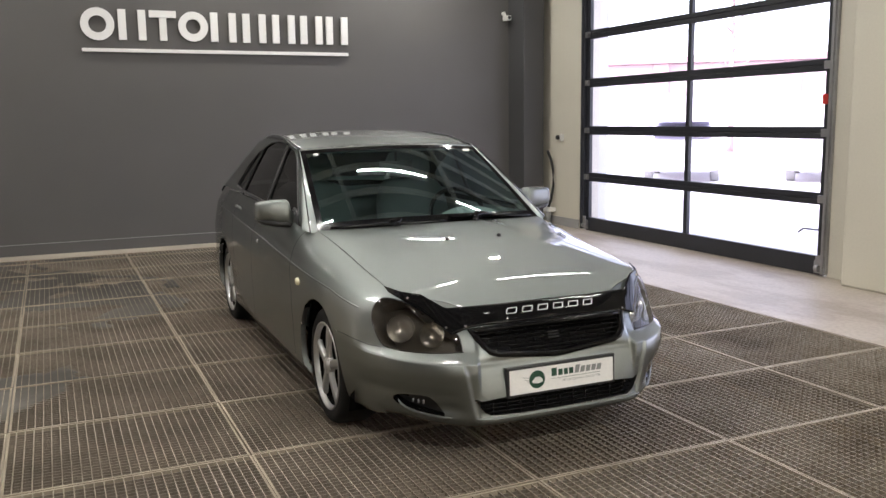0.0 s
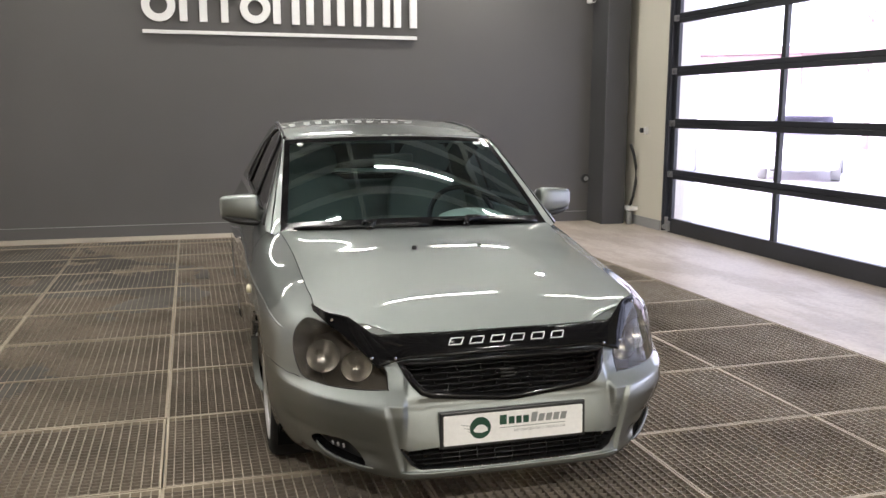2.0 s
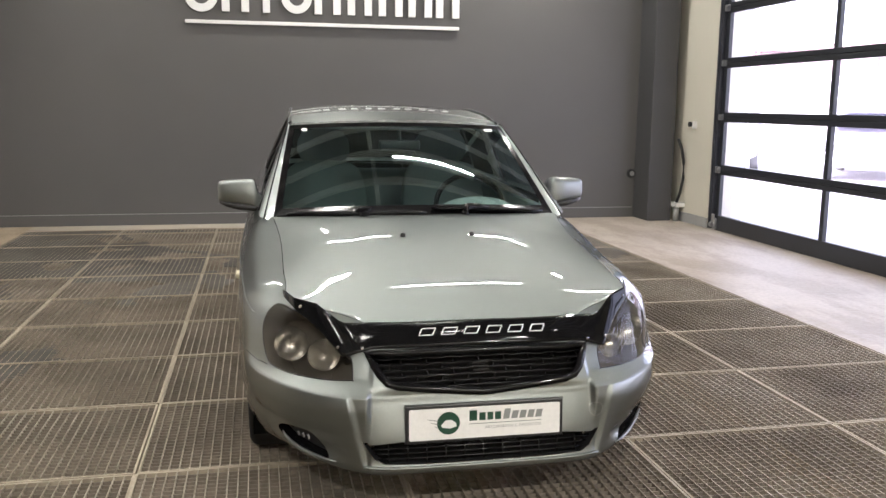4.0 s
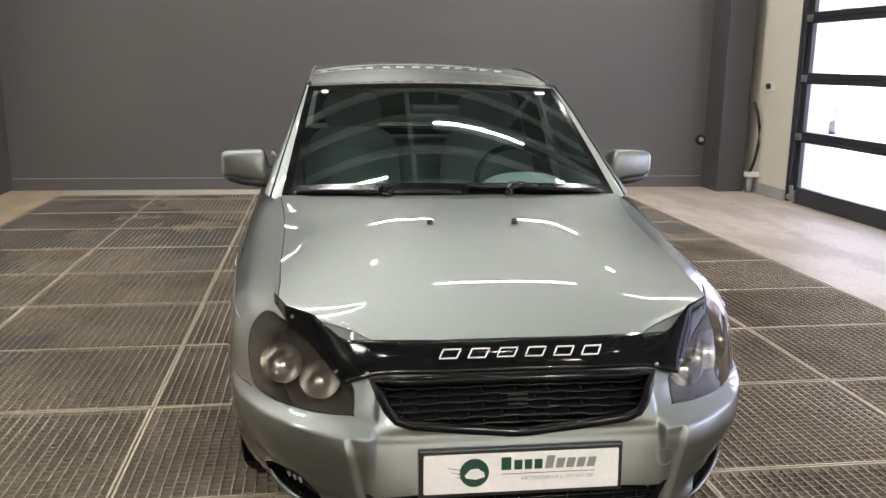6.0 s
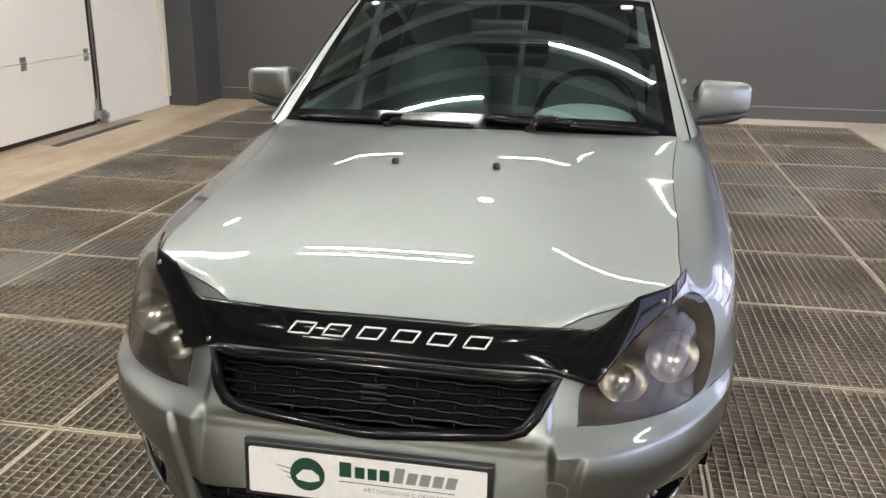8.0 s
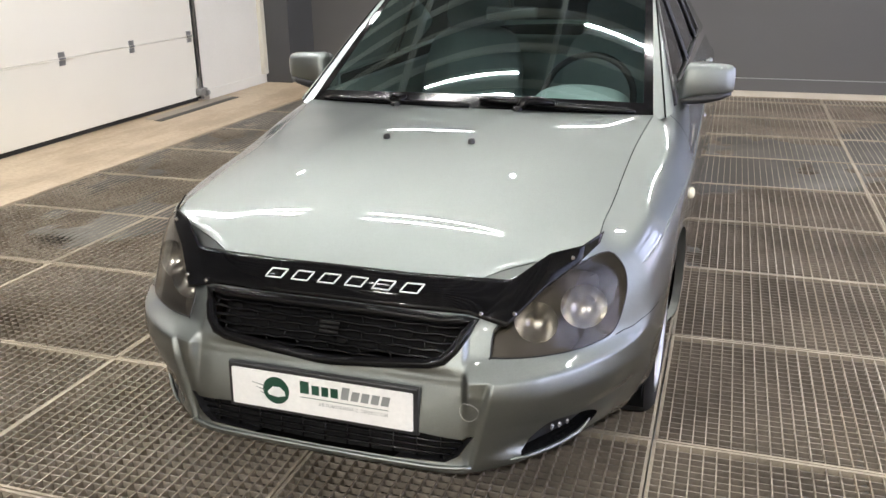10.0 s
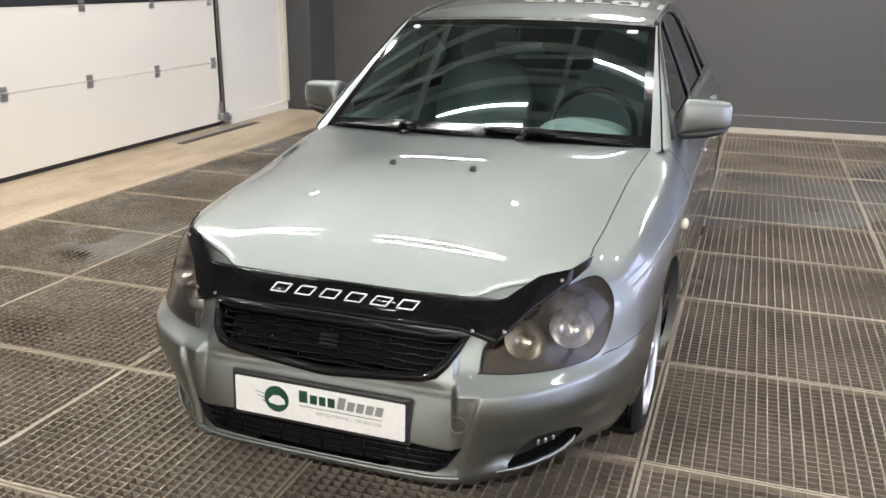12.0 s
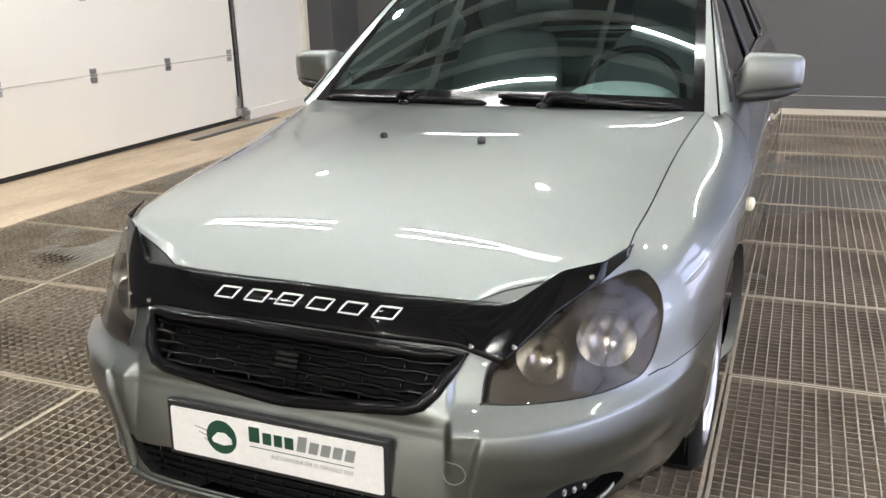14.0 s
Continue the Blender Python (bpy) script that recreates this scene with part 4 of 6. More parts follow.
def rim(poly, depth, both=True, start=0.0, closed=True):
    """Walls that run inwards from an outline on the skin."""
    s, v = np.array([p[0] for p in poly]), np.array([p[1] for p in poly])
    p, n = skin(s, v), skin_normal(s, v)
    a, b = p + n * start, p - n * depth
    out = bmesh.new()
    for sign in ((1, -1) if both else (1,)):
        va = [out.verts.new((sign * q[0], q[1], q[2])) for q in a]
        vb = [out.verts.new((sign * q[0], q[1], q[2])) for q in b]
        m = len(va)
        for i in range(m if closed else m - 1):
            j = (i + 1) % m
            f = [va[i], va[j], vb[j], vb[i]]
            out.faces.new(f if sign < 0 else f[::-1])
    return out


HEADLAMP = [(.4285, .5135), (.4300, .5125), (.50, .509), (.60, .509), (.676, .514), (.700, .53), (.712, .575), (.714, .625), (.698, .672), (.66, .706), (.61, .703), (.55, .672), (.49, .625), (.435, .580), (.426, .555)]
GRILLE = [(-.02, .467), (.02, .468), (.15, .482), (.285, .497), (.318, .507), (.34, .53), (.378, .588), (.3, .590), (.15, .592), (-.02, .592)]
INTAKE = [(-.02, .244), (.2, .245), (.335, .249), (.365, .265), (.405, .320), (.25, .324), (-.02, .325)]
FOG = [(.508, .246), (.575, .250), (.630, .262), (.662, .284), (.668, .306), (.648, .323), (.60, .330), (.56, .324), (.528, .29)]
AXLES = (.895, 3.385)
WHEEL_R, HUB_Z = .286, .286


def body_panels(car):
    lamp = [front(x, z) for x, z in closed_curve(HEADLAMP, 3)]
    grille = [front(x, z) for x, z in GRILLE]
    intake = [front(x, z) for x, z in INTAKE]
    fog = [front(x, z) for x, z in closed_curve(FOG, 3)]
    arches = []
    for y in AXLES:
        pts = [(y + .312 * math.cos(a), HUB_Z + .012 + .318 * math.sin(a)) for a in np.linspace(math.pi + .42, -.42, 26)]
        arches.append([flank(a, b) for a, b in pts])
    arches = [[(p[0][0], -.2)] + p + [(p[-1][0], -.2)] for p in arches]
    gaps = [
        [front(.702, .512), flank(.33, .514), flank(.40, .518), flank(.47, .524), flank(.55, .528), flank(.62, .526)],
        [flank(y, z) for y, z in ((1.44, .915), (1.41, .84), (1.375, .72), (1.355, .58), (1.35, .40), (1.36, .24), (1.37, .16))],
        [flank(y, z) for y, z in ((2.37, .96), (2.375, .8), (2.38, .6), (2.38, .4), (2.38, .24), (2.38, .16))],
        [flank(y, z) for y, z in ((3.10, .985), (3.07, .85), (3.04, .7), (2.99, .58), (2.95, .52))],
    ]
    # strips in (s, v): widths differ along the two directions, so widen by place
    strips = []
    for g in gaps:
        p = np.array(g)
        d = np.gradient(p, axis=0)
        lo, hi = [], []
        for (s, v), (ds, dv) in zip(p, d):
            vs = 0.09 * 1.0
            n = np.array([-dv * 0.09, ds])            # perpendicular in metres
            n = n / max(1e-9, math.hypot(*n)) * 0.0022
            lo.append((s + n[0], v + n[1] / vs))
            hi.append((s - n[0], v - n[1] / vs))
        strips.append(lo + hi[::-1])
    s_front = np.concatenate([np.arange(0, .352, .011), np.arange(.352, .46, .0045), np.arange(.462, 1.0, .011), np.arange(1.0, 1.9, .022), np.arange(1.9, S_END, .05), [S_END]])
    flat = grid_bm(s_front, np.concatenate([np.linspace(0, 4.6, 30), np.linspace(4.6, 7.4, 29)[1:], np.linspace(7.4, VT, 20)[1:]]))
    for poly in [lamp, grille, intake, fog] + arches + strips:
        score(flat, poly)
    holes = [lamp, grille, intake, fog] + arches
    everything = holes + strips
    keep_faces(flat, lambda c: not any(inside(p, c.x, c.y) for p in everything))
    seam = np.array(gaps[0])
    s_door, s_mid, s_rear = gaps[1], gaps[2], gaps[3]

    def before(line, c):
        p = np.array(line)
        o = np.argsort(p[:, 1])
        return c.x < np.interp(c.y, p[o, 1], p[o, 0])

    def is_bumper(c):
        if c.x < seam[0][0]:
            return True
        return c.x < seam[-1][0] + .02 and c.y < np.interp(c.x, seam[:, 0], seam[:, 1])
    classes = [
        ("front_bumper", lambda c: is_bumper(c), True, "silver-green bumper with low air intake"),
        ("fender", lambda c: not is_bumper(c) and before(s_door, c), False, ""),
        ("front_door", lambda c: not before(s_door, c) and before(s_mid, c), False, ""),
        ("rear_door", lambda c: not before(s_mid, c) and before(s_rear, c), False, ""),
        ("quarter_panel", lambda c: not before(s_rear, c), False, ""),
    ]
    found = {}
    for name, test, both, label in classes:
        piece = subset(flat, test)
        if both:
            found[name] = part(name, mapped(piece, skin, both=True), "paint", car, label, True)
        else:
            for mir in (False, True):
                found[name, mir] = part(name, mapped(piece, skin, mirror=mir), "paint", car, label, True)
        piece.free()
    flat.free()
    # dark liner behind gaps
    grow = [[(s + (s - np.mean([q[0] for q in p])) * .08, v + (v - np.mean([q[1] for q in p])) * .12) for s, v in p] for p in holes]
    liner = grid_bm(np.linspace(0, S_END, 150), np.linspace(0, VT, 26))
    keep_faces(liner, lambda c: not any(inside(p, c.x, c.y) for p in grow))
    part("inner_shell", mapped(liner, skin, -.022, both=True), "void", car, "black inner shell behind the panel gaps", True)
    liner.free()
    for arch in arches:
        for sgn in (1, -1):
            b = rim(arch[1:-1], .028, both=False, closed=False)
            if sgn < 0:
                bmesh.ops.scale(b, vec=(-1, 1, 1), verts=b.verts[:])
            part("arch_lip", b, "paint", car, smooth=True)
    for y in AXLES:
        for sgn in (1, -1):
            b = bmesh.new()
            prof = [(.0, .42), (.332, .42), (.332, .762)]
            for k in range(20):
                a0, a1 = math.radians(-25 + k * 230 / 20), math.radians(-25 + (k + 1) * 230 / 20)
                for (r0, h0), (r1, h1) in zip(prof, prof[1:]):
                    q = [b.verts.new((sgn * h, y + r * math.cos(a), HUB_Z + r * math.sin(a))) for r, h, a in ((r0, h0, a0), (r1, h1, a0), (r1, h1, a1), (r0, h0, a1))]
                    b.faces.new(q)
            for k in range(20):
                a0, a1 = math.radians(-10 + k * 10), math.radians(k * 10)
                b.faces.new([b.verts.new((sgn * .760, y + r * math.cos(a), HUB_Z + r * math.sin(a))) for r, a in ((.330, a0), (.39, a0), (.39, a1), (.330, a1))])
            part("wheel_liner", b, "void", car, "black wheel arch liner")
    # underside
    b = a_box(-.58, .58, .5, 3.95, .2, .23)
    part("underbody", b, "void", car, "dark underbody")
    return lamp, grille, intake, fog, found


def headlamps(car, lamp):
    s0, s1 = min(p[0] for p in lamp), max(p[0] for p in lamp)
    v0, v1 = min(p[1] for p in lamp), max(p[1] for p in lamp)
    flat = grid_bm(np.linspace(s0 - .01, s1 + .01, 34), np.linspace(v0 - .1, v1 + .1, 26))
    score(flat, lamp)
    keep_faces(flat, lambda c: inside(lamp, c.x, c.y))
    cs, cv = (s0 + s1) / 2, (v0 + v1) / 2
    for mir in (False, True):
        g = -1 if mir else 1
        lampob = part("headlamp", mapped(flat, skin, -.10, mirror=mir), "lamp_back", car, "smoked headlamp with two round reflectors", True)
        lens = part("lens", mapped(flat, skin, .0015, mirror=mir), "smoke", lampob, "smoked clear lens", True)
        lens.visible_shadow = False
        b = rim(lamp, .105, both=False)
        if mir:
            bmesh.ops.scale(b, vec=(-1, 1, 1), verts=b.verts[:])
        part("bezel", b, "lamp_back", lampob, "grey bezel", True)
        b = bmesh.new()
        pts = skin(np.array([p[0] for p in lamp]), np.array([p[1] for p in lamp]))
        tube(b, [(g * p[0], p[1], p[2]) for p in pts], .0022, 6, closed=True)
        part("seal", b, "satin_black", lampob, smooth=True)
        for x, z, r in ((.640, .598, .060), (.527, .583, .055)):
            s, v = front(x, z)
            p, n = skin([s], [v])[0], skin_normal([s], [v])[0]
            axis = Vector((g * (n[0] * .35), -1, .08)).normalized()
            c = Vector((g * p[0], p[1], p[2])) + Vector((g * -n[0], -n[1], -n[2])) * .03
            prof = [(r, -.004), (r * .9, -.016), (r * .76, -.028), (r * .55, -.040), (r * .3, -.048), (0.001, -.050)]
            b = lathe(bmesh.new(), prof, "z", (0, 0, 0), 36)
            m = Matrix.Translation(c) @ axis.to_track_quat("Z", "Y").to_matrix().to_4x4()
            bmesh.ops.transform(b, matrix=m, verts=b.verts[:])
            part("reflector", b, "reflector", lampob, "round bright reflector", True)
            b = lathe(bmesh.new(), [(r * .13, -.049), (r * .13, -.028), (r * .08, -.020), (0.001, -.018)], "z", (0, 0, 0), 18)
            bmesh.ops.transform(b, matrix=m, verts=b.verts[:])
            part("bulb", b, "reflector", lampob, "bright bulb cap", True)
    flat.free()


def grille_unit(car, grille):
    unit = thing("grille", "", "")
    unit.parent = car
    out = [p for p in grille if p[0] > 0]
    pts = skin(np.array([p[0] for p in out]), np.array([p[1] for p in out]))
    nrm = skin_normal(np.array([p[0] for p in out]), np.array([p[1] for p in out]))
    half = [Vector(p + n * .002) for p, n in zip(pts, nrm)]
    loop = half + [Vector((-p.x, p.y, p.z)) for p in half[::-1]]
    dense = []
    for a, b in zip(loop, loop[1:] + loop[:1]):
        k = max(1, int((b - a).length / .04))
        dense += [a.lerp(b, i / k) for i in range(k)]
    part("surround", tube(bmesh.new(), dense, .0135, 10, closed=True), "gloss_black", unit, "gloss black surround", True)
    # back panel
    flat = grid_bm(np.linspace(0, .5, 24), np.linspace(4.2, 9.6, 20))
    score(flat, grille)
    keep_faces(flat, lambda c: inside(grille, c.x, c.y))
    part("back_panel", mapped(flat, skin, -.06, both=True), "deep_black", unit)
    flat.free()

    def at(x, z, d):
        s, v = front(abs(x), z)
        p, n = skin([s], [v])[0], skin_normal([s], [v])[0]
        q = p - n * d
        return Vector((math.copysign(abs(q[0]), x) if abs(x) > 1e-6 else 0, q[1], q[2]))
    rows = [.492, .510, .528, .546, .564, .581]
    cell = .088
    for r, z in enumerate(rows):
        half_w = np.interp(z, [.468, .482, .497, .507, .53, .588], [.02, .15, .285, .318, .34, .378]) - .006
        b = bmesh.new()
        xs = np.linspace(-half_w, half_w, 41)
        line = []
        for x in xs:
            ph = (x / cell + .5 * (r % 2)) % 1.0
            line.append(at(x, z + .0012 * (1 if .05 < ph < .55 else -1), .014))
        tube(b, line, .0066, 8, flat=.45)
        part("slat", b, "grille_black", unit, smooth=True)
    for r, (za, zb) in enumerate(zip(rows, rows[1:])):
        half_w = np.interp(za, [.468, .482, .497, .507, .53, .588], [.02, .15, .285, .318, .34, .378]) - .01
        k = -6
        while k < 7:
            x = (k + .5 * (r % 2)) * cell
            if abs(x) < half_w:
                part("divider", tube(bmesh.new(), [at(x, za, .021), at(x + .006 * (1 if r % 2 else -1), zb, .021)], .003, 6), "grille_black", unit, smooth=True)
            k += 1
    for x, z in ((0, .556), (0, .545), (0, .534)):
        p = at(x, z, .006)
        part("emblem_bar", a_box(p.x - .026, p.x + .026, p.y - .002, p.y + .004, p.z - .003, p.z + .003, .001), "lamp_dark", unit, "small dull bar")
    return at


def lower_front(car, intake, fog, at):
    flat = grid_bm(np.linspace(0, .5, 24), np.linspace(1.5, 4.4, 12))
    score(flat, intake)
    keep_faces(flat, lambda c: inside(intake, c.x, c.y))
    unit = part("air_intake", mapped(flat, skin, -.05, both=True), "deep_black", car, "black slatted lower air intake", True)
    flat.free()
    for sgn in (1, -1):
        b = rim([p for p in intake if p[0] > 0], .055, both=False, closed=False)
        if sgn < 0:
            bmesh.ops.scale(b, vec=(-1, 1, 1), verts=b.verts[:])
        part("intake_wall", b, "satin_black", unit)
    lip = [at(x, .236 + .03 * max(0, abs(x) - .30), -.002) for x in np.linspace(-.40, .40, 41)]
    part("intake_lip", tube(bmesh.new(), lip, .007, 8, flat=.8), "paint", unit, "silver-green rounded lip under the intake", True)
    for z, w in ((.262, .345), (.279, .365), (.296, .38)):
        b = tube(bmesh.new(), [at(x, z, .018) for x in np.linspace(-w, w, 25)], .0042, 6, flat=.7)
        part("slat", b, "grille_black", unit, smooth=True)
    for x in np.arange(-.32, .33, .064):
        part("divider", tube(bmesh.new(), [at(x, .252, .02), at(x, .312, .02)], .003, 6), "grille_black", unit, smooth=True)
    s0, s1 = min(p[0] for p in fog) - .01, max(p[0] for p in fog) + .01
    flat = grid_bm(np.linspace(s0, s1, 20), np.linspace(min(p[1] for p in fog) - .1, max(p[1] for p in fog) + .1, 10))
    score(flat, fog)
    keep_faces(flat, lambda c: inside(fog, c.x, c.y))
    for mir in (False, True):
        g = -1 if mir else 1
        pod = part("fog_recess", mapped(flat, skin, -.035, mirror=mir), "satin_black", car, "black recess in the bumper corner", True)
        b = rim(fog, .038, both=False)
        if mir:
            bmesh.ops.scale(b, vec=(-1, 1, 1), verts=b.verts[:])
        part("recess_wall", b, "gloss_black", pod, smooth=True)
        lip = [at(g * x, z, -.003) for x, z in ((.484, .243), (.52, .242), (.56, .245), (.595, .251), (.625, .262), (.644, .278), (.652, .296))]
        part("lip", tube(bmesh.new(), lip, [.002, .006, .007, .007, .007, .006, .002], 8), "paint", pod, "silver-green lip under the recess", True)
        for i in range(3):
            x = .585 + .017 * i
            p, q = at(g * x, .296, .02), at(g * x, .279, .024)
            b = bmesh.new()
            tube(b, [p, q], .0045, 4)
            part("lamp_bar", b, "led", pod, "small white lamp bar")
    flat.free()
    # towing-eye cap: a thin ring joint
    b = bmesh.new()
    c = at(.392, .39, -.001)
    pts = [at(.392 + .024 * math.cos(a), .39 + .024 * math.sin(a), -.0003) for a in np.linspace(0, math.tau, 29)[:-1]]
    part("tow_cap", tube(b, pts, .001, 6, closed=True), "plate_grey", car, "round towing-eye cap joint", True)


def deflector(car, at):
    """Black hood deflector that wraps over the nose and the inner lamp edges."""
    top = [(0, .650, .010), (.2, .649, .010), (.36, .648, .010), (.440, .647, .010), (.460, .652, .010), (.53, .694, .011), (.60, .719, .012), (.636, .733, .012)]
    low = [(0, .603, .010), (.2, .602, .010), (.36, .598, .010), (.405, .588, .010), (.452, .573, .010), (.53, .650, .008), (.60, .702, .008), (.634, .726, .009)]
    pt, pl = [np.array(at(x, z, -d)) for x, z, d in top], [np.array(at(x, z, -d)) for x, z, d in low]
    for q in pt:
        q += np.array([0, .014, np.interp(q[0], [.44, .56, .63], [.023, .034, .010])])
    k = np.array([0, 1.6, 2.9, 3.4, 3.7, 5, 6, 6.6])
    kk = np.concatenate([np.linspace(0, 2.9, 18)[:-1], np.linspace(2.9, 4.0, 16)[:-1], np.linspace(4.0, 6.6, 22)])
    tc = np.stack([np.interp(kk, k, [q[m] for q in pt]) for m in range(3)], 1)
    lc = np.stack([np.interp(kk, k, [q[m] for q in pl]) for m in range(3)], 1)
    n_row = 10
    half = []
    for a, b, q in zip(tc, lc, kk):
        col = []
        across = a - b
        along = np.array([1.0, .1 * smooth01(0, 2.5, q) + .55 * smooth01(3.2, 4.4, q), .1 * smooth01(3.0, 4.4, q)])
        n = np.cross(across, along)
        n = n / np.linalg.norm(n)
        if n[1] > 0:
            n = -n
        for j in range(n_row):
            f = j / (n_row - 1)
            col.append(Vector(b + across * f + n * (.008 * math.sin(f * math.pi) * (1 - .9 * smooth01(2.2, 3.3, q)))))
        half.append(col)
    bm = bmesh.new()
    for sign in (1, -1):
        cols = [[bm.verts.new((sign * p.x, p.y, p.z)) for p in col] for col in half]
        for c0, c1 in zip(cols, cols[1:]):
            for j in range(n_row - 1):
                f = [c0[j], c1[j], c1[j + 1], c0[j + 1]]
                bm.faces.new(f if sign > 0 else f[::-1])
    bmesh.ops.remove_doubles(bm, verts=[v for v in bm.verts if abs(v.co.x) < 1e-4], dist=2e-4)
    bmesh.ops.recalc_face_normals(bm, faces=bm.faces[:])
    bmesh.ops.solidify(bm, geom=bm.faces[:], thickness=.004)
    shield = part("hood_deflector", bm, "gloss_black", car, "gloss black hood deflector with white outlined marks", True)
    xs_col = np.array([c[0].x for c in half])

    def on_shield(x, f, lift):
        """A place on the shield's face: x across, f from lower to upper edge."""
        i = min(int(np.searchsorted(xs_col, abs(x))), len(half) - 1)
        i0 = max(i - 1, 0)
        w = (abs(x) - xs_col[i0]) / max(1e-9, xs_col[i] - xs_col[i0])
        jf = f * (n_row - 1)
        j = min(int(jf), n_row - 2)
        col = [half[i0][m].lerp(half[i][m], w) for m in (j, j + 1)]
        p = col[0].lerp(col[1], jf - j)
        return Vector((math.copysign(p.x, x), p.y - lift * .75, p.z + lift * .65))
    # white outlined slanting marks in place of the name
    for i in range(6):
        x0 = -.203 + .0765 * i
        out = [(x0, .40), (x0 + .046, .40), (x0 + .060, .66), (x0 + .014, .66)]
        pts = []
        for a, b in zip(out, out[1:] + out[:1]):
            pts += [(a[0] + (b[0] - a[0]) * t / 4, a[1] + (b[1] - a[1]) * t / 4) for t in range(4)]
        part("mark", tube(bmesh.new(), [on_shield(x, f, .0014) for x, f in pts], .0021, 6, closed=True), "white_mark", shield, "white outlined mark")
    for x, f in ((.39, .1), (.47, .12), (.585, .5)):
        for g in (1, -1):
            p = on_shield(g * x, f, .001)
            b = lathe(bmesh.new(), [(.006, .004), (.006, -.001), (.004, -.003), (.0005, -.003)], "y", p, 12)
            part("screw", b, "chrome", shield, "small screw")


def plate_unit(car):
    unit = thing("number_plate", "", "")
    unit.parent = car
    unit.location = (0, 0, .376)
    lean = radians(-3)
    unit.rotation_euler = (lean, 0, 0)
    b = bmesh.new()
    slab(b, [(-.267, -.064), (.267, -.064), (.267, .064), (-.267, .064)], .016, lambda u, v, d: (u, .004 - d, v), .004)
    part("plate_frame", b, "satin_black", unit, "black plastic plate frame")
    b = slab(bmesh.new(), [(-.255, -.049), (-.252, -.052), (.252, -.052), (.255, -.049), (.255, .049), (.252, .052), (-.252, .052), (-.255, .049)], .003, lambda u, v, d: (u, -.0125 - d, v))
    part("plate_face", b, "plate_white", unit, "white plate with a green disc and dark bars")
    flatto = lambda u, v, d: (u, -.0156 - d, v)
    disc = [(-.125 + .038 * math.cos(a), .002 + .038 * math.sin(a)) for a in np.linspace(0, math.tau, 33)[:-1]]
    part("disc", slab(bmesh.new(), disc, .0006, flatto), "plate_green", unit)
    b = slab(bmesh.new(), [(-.15, -.004), (-.135, .012), (-.115, .013), (-.1, .002), (-.098, -.01), (-.12, -.016), (-.146, -.012)], .0012, flatto)
    part("disc_shape", b, "plate_white", unit)
    for i in range(3):
        b = slab(bmesh.new(), [(-.195 + i * .012, .018 - i * .012), (-.158, .012 - i * .012), (-.158, .009 - i * .012), (-.195 + i * .012, .0165 - i * .012)], .0006, flatto)
        part("streak", b, "plate_grey", unit)
    x = -.055
    for i, w in enumerate((.032, .026, .024, .026, .026, .026, .026, .026, .026)):
        h = .034 if i in (0, 4) else .026
        m = "plate_green" if i < 4 else "plate_grey"
        lean_by = .0 if i < 4 else .006
        b = slab(bmesh.new(), [(x, .006), (x + w * .8, .006), (x + w * .8 + lean_by, .006 + h), (x + lean_by, .006 + h)], .0006, flatto)
        part("bar", b, m, unit)
        x += w + .0015
    part("line", slab(bmesh.new(), [(-.055, -.004), (.19, -.004), (.19, -.0055), (-.055, -.0055)], .0006, flatto), "plate_green", unit)
    curve = bpy.data.curves.new("words", "FONT")
    curve.body, curve.size, curve.space_character = "АВТОМОБИЛИ С ПРОБЕГОМ", .0125, 1.12
    src = bpy.data.objects.new("words", curve)
    me = bpy.data.meshes.new_from_object(src)
    me.materials.clear()
    me.materials.append(M["plate_grey"])
    bpy.data.objects.remove(src)
    wide = max(v.co.x for v in me.vertices)
    me.transform(Matrix.Translation((.188 - wide, -.0164, -.0225)) @ Matrix.Rotation(math.pi / 2, 4, "X"))
    words = new("words", me)
    words.parent = unit
    tagged(words, "small grey printed words")


def coons_half(front_c, rear_c, inner, outer, nu, nt, dome=2.2):
    """Rows of places from the middle line (u=0) to the outer edge (u=1), front (t=0) to rear (t=1)."""
    rows = []
    fs, rs = [front_c(i / nu) for i in range(nu + 1)], [rear_c(i / nu) for i in range(nu + 1)]
    for j in range(nt + 1):
        t = j / nt
        row = []
        I, O = inner(t), outer(t)
        for i in range(nu + 1):
            u = i / nu
            F, R = fs[i], rs[i]
            wu = Vector((u, u, u ** dome))
            side = Vector([I[k] + (O[k] - I[k]) * wu[k] for k in range(3)])
            fr = Vector([F[k] + (R[k] - F[k]) * t for k in range(3)])
            c00, c10, c01, c11 = fs[0], fs[-1], rs[0], rs[-1]
            corner = Vector([(c00[k] + (c10[k] - c00[k]) * wu[k]) * (1 - t) + (c01[k] + (c11[k] - c01[k]) * wu[k]) * t for k in range(3)])
            row.append(side + fr - corner)
        rows.append(row)
    return rows


def mirrored_sheet(rows, tweak=None):
    bm = bmesh.new()
    for sign in (1, -1):
        vs = [[bm.verts.new((sign * p.x, p.y, p.z + (tweak(p) if tweak else 0))) for p in row] for row in rows]
        for r0, r1 in zip(vs, vs[1:]):
            for i in range(len(r0) - 1):
                f = [r0[i], r0[i + 1], r1[i + 1], r1[i]]
                bm.faces.new(f if sign > 0 else f[::-1])
    bmesh.ops.remove_doubles(bm, verts=[v for v in bm.verts if abs(v.co.x) < 1e-4], dist=2e-4)
    return bm


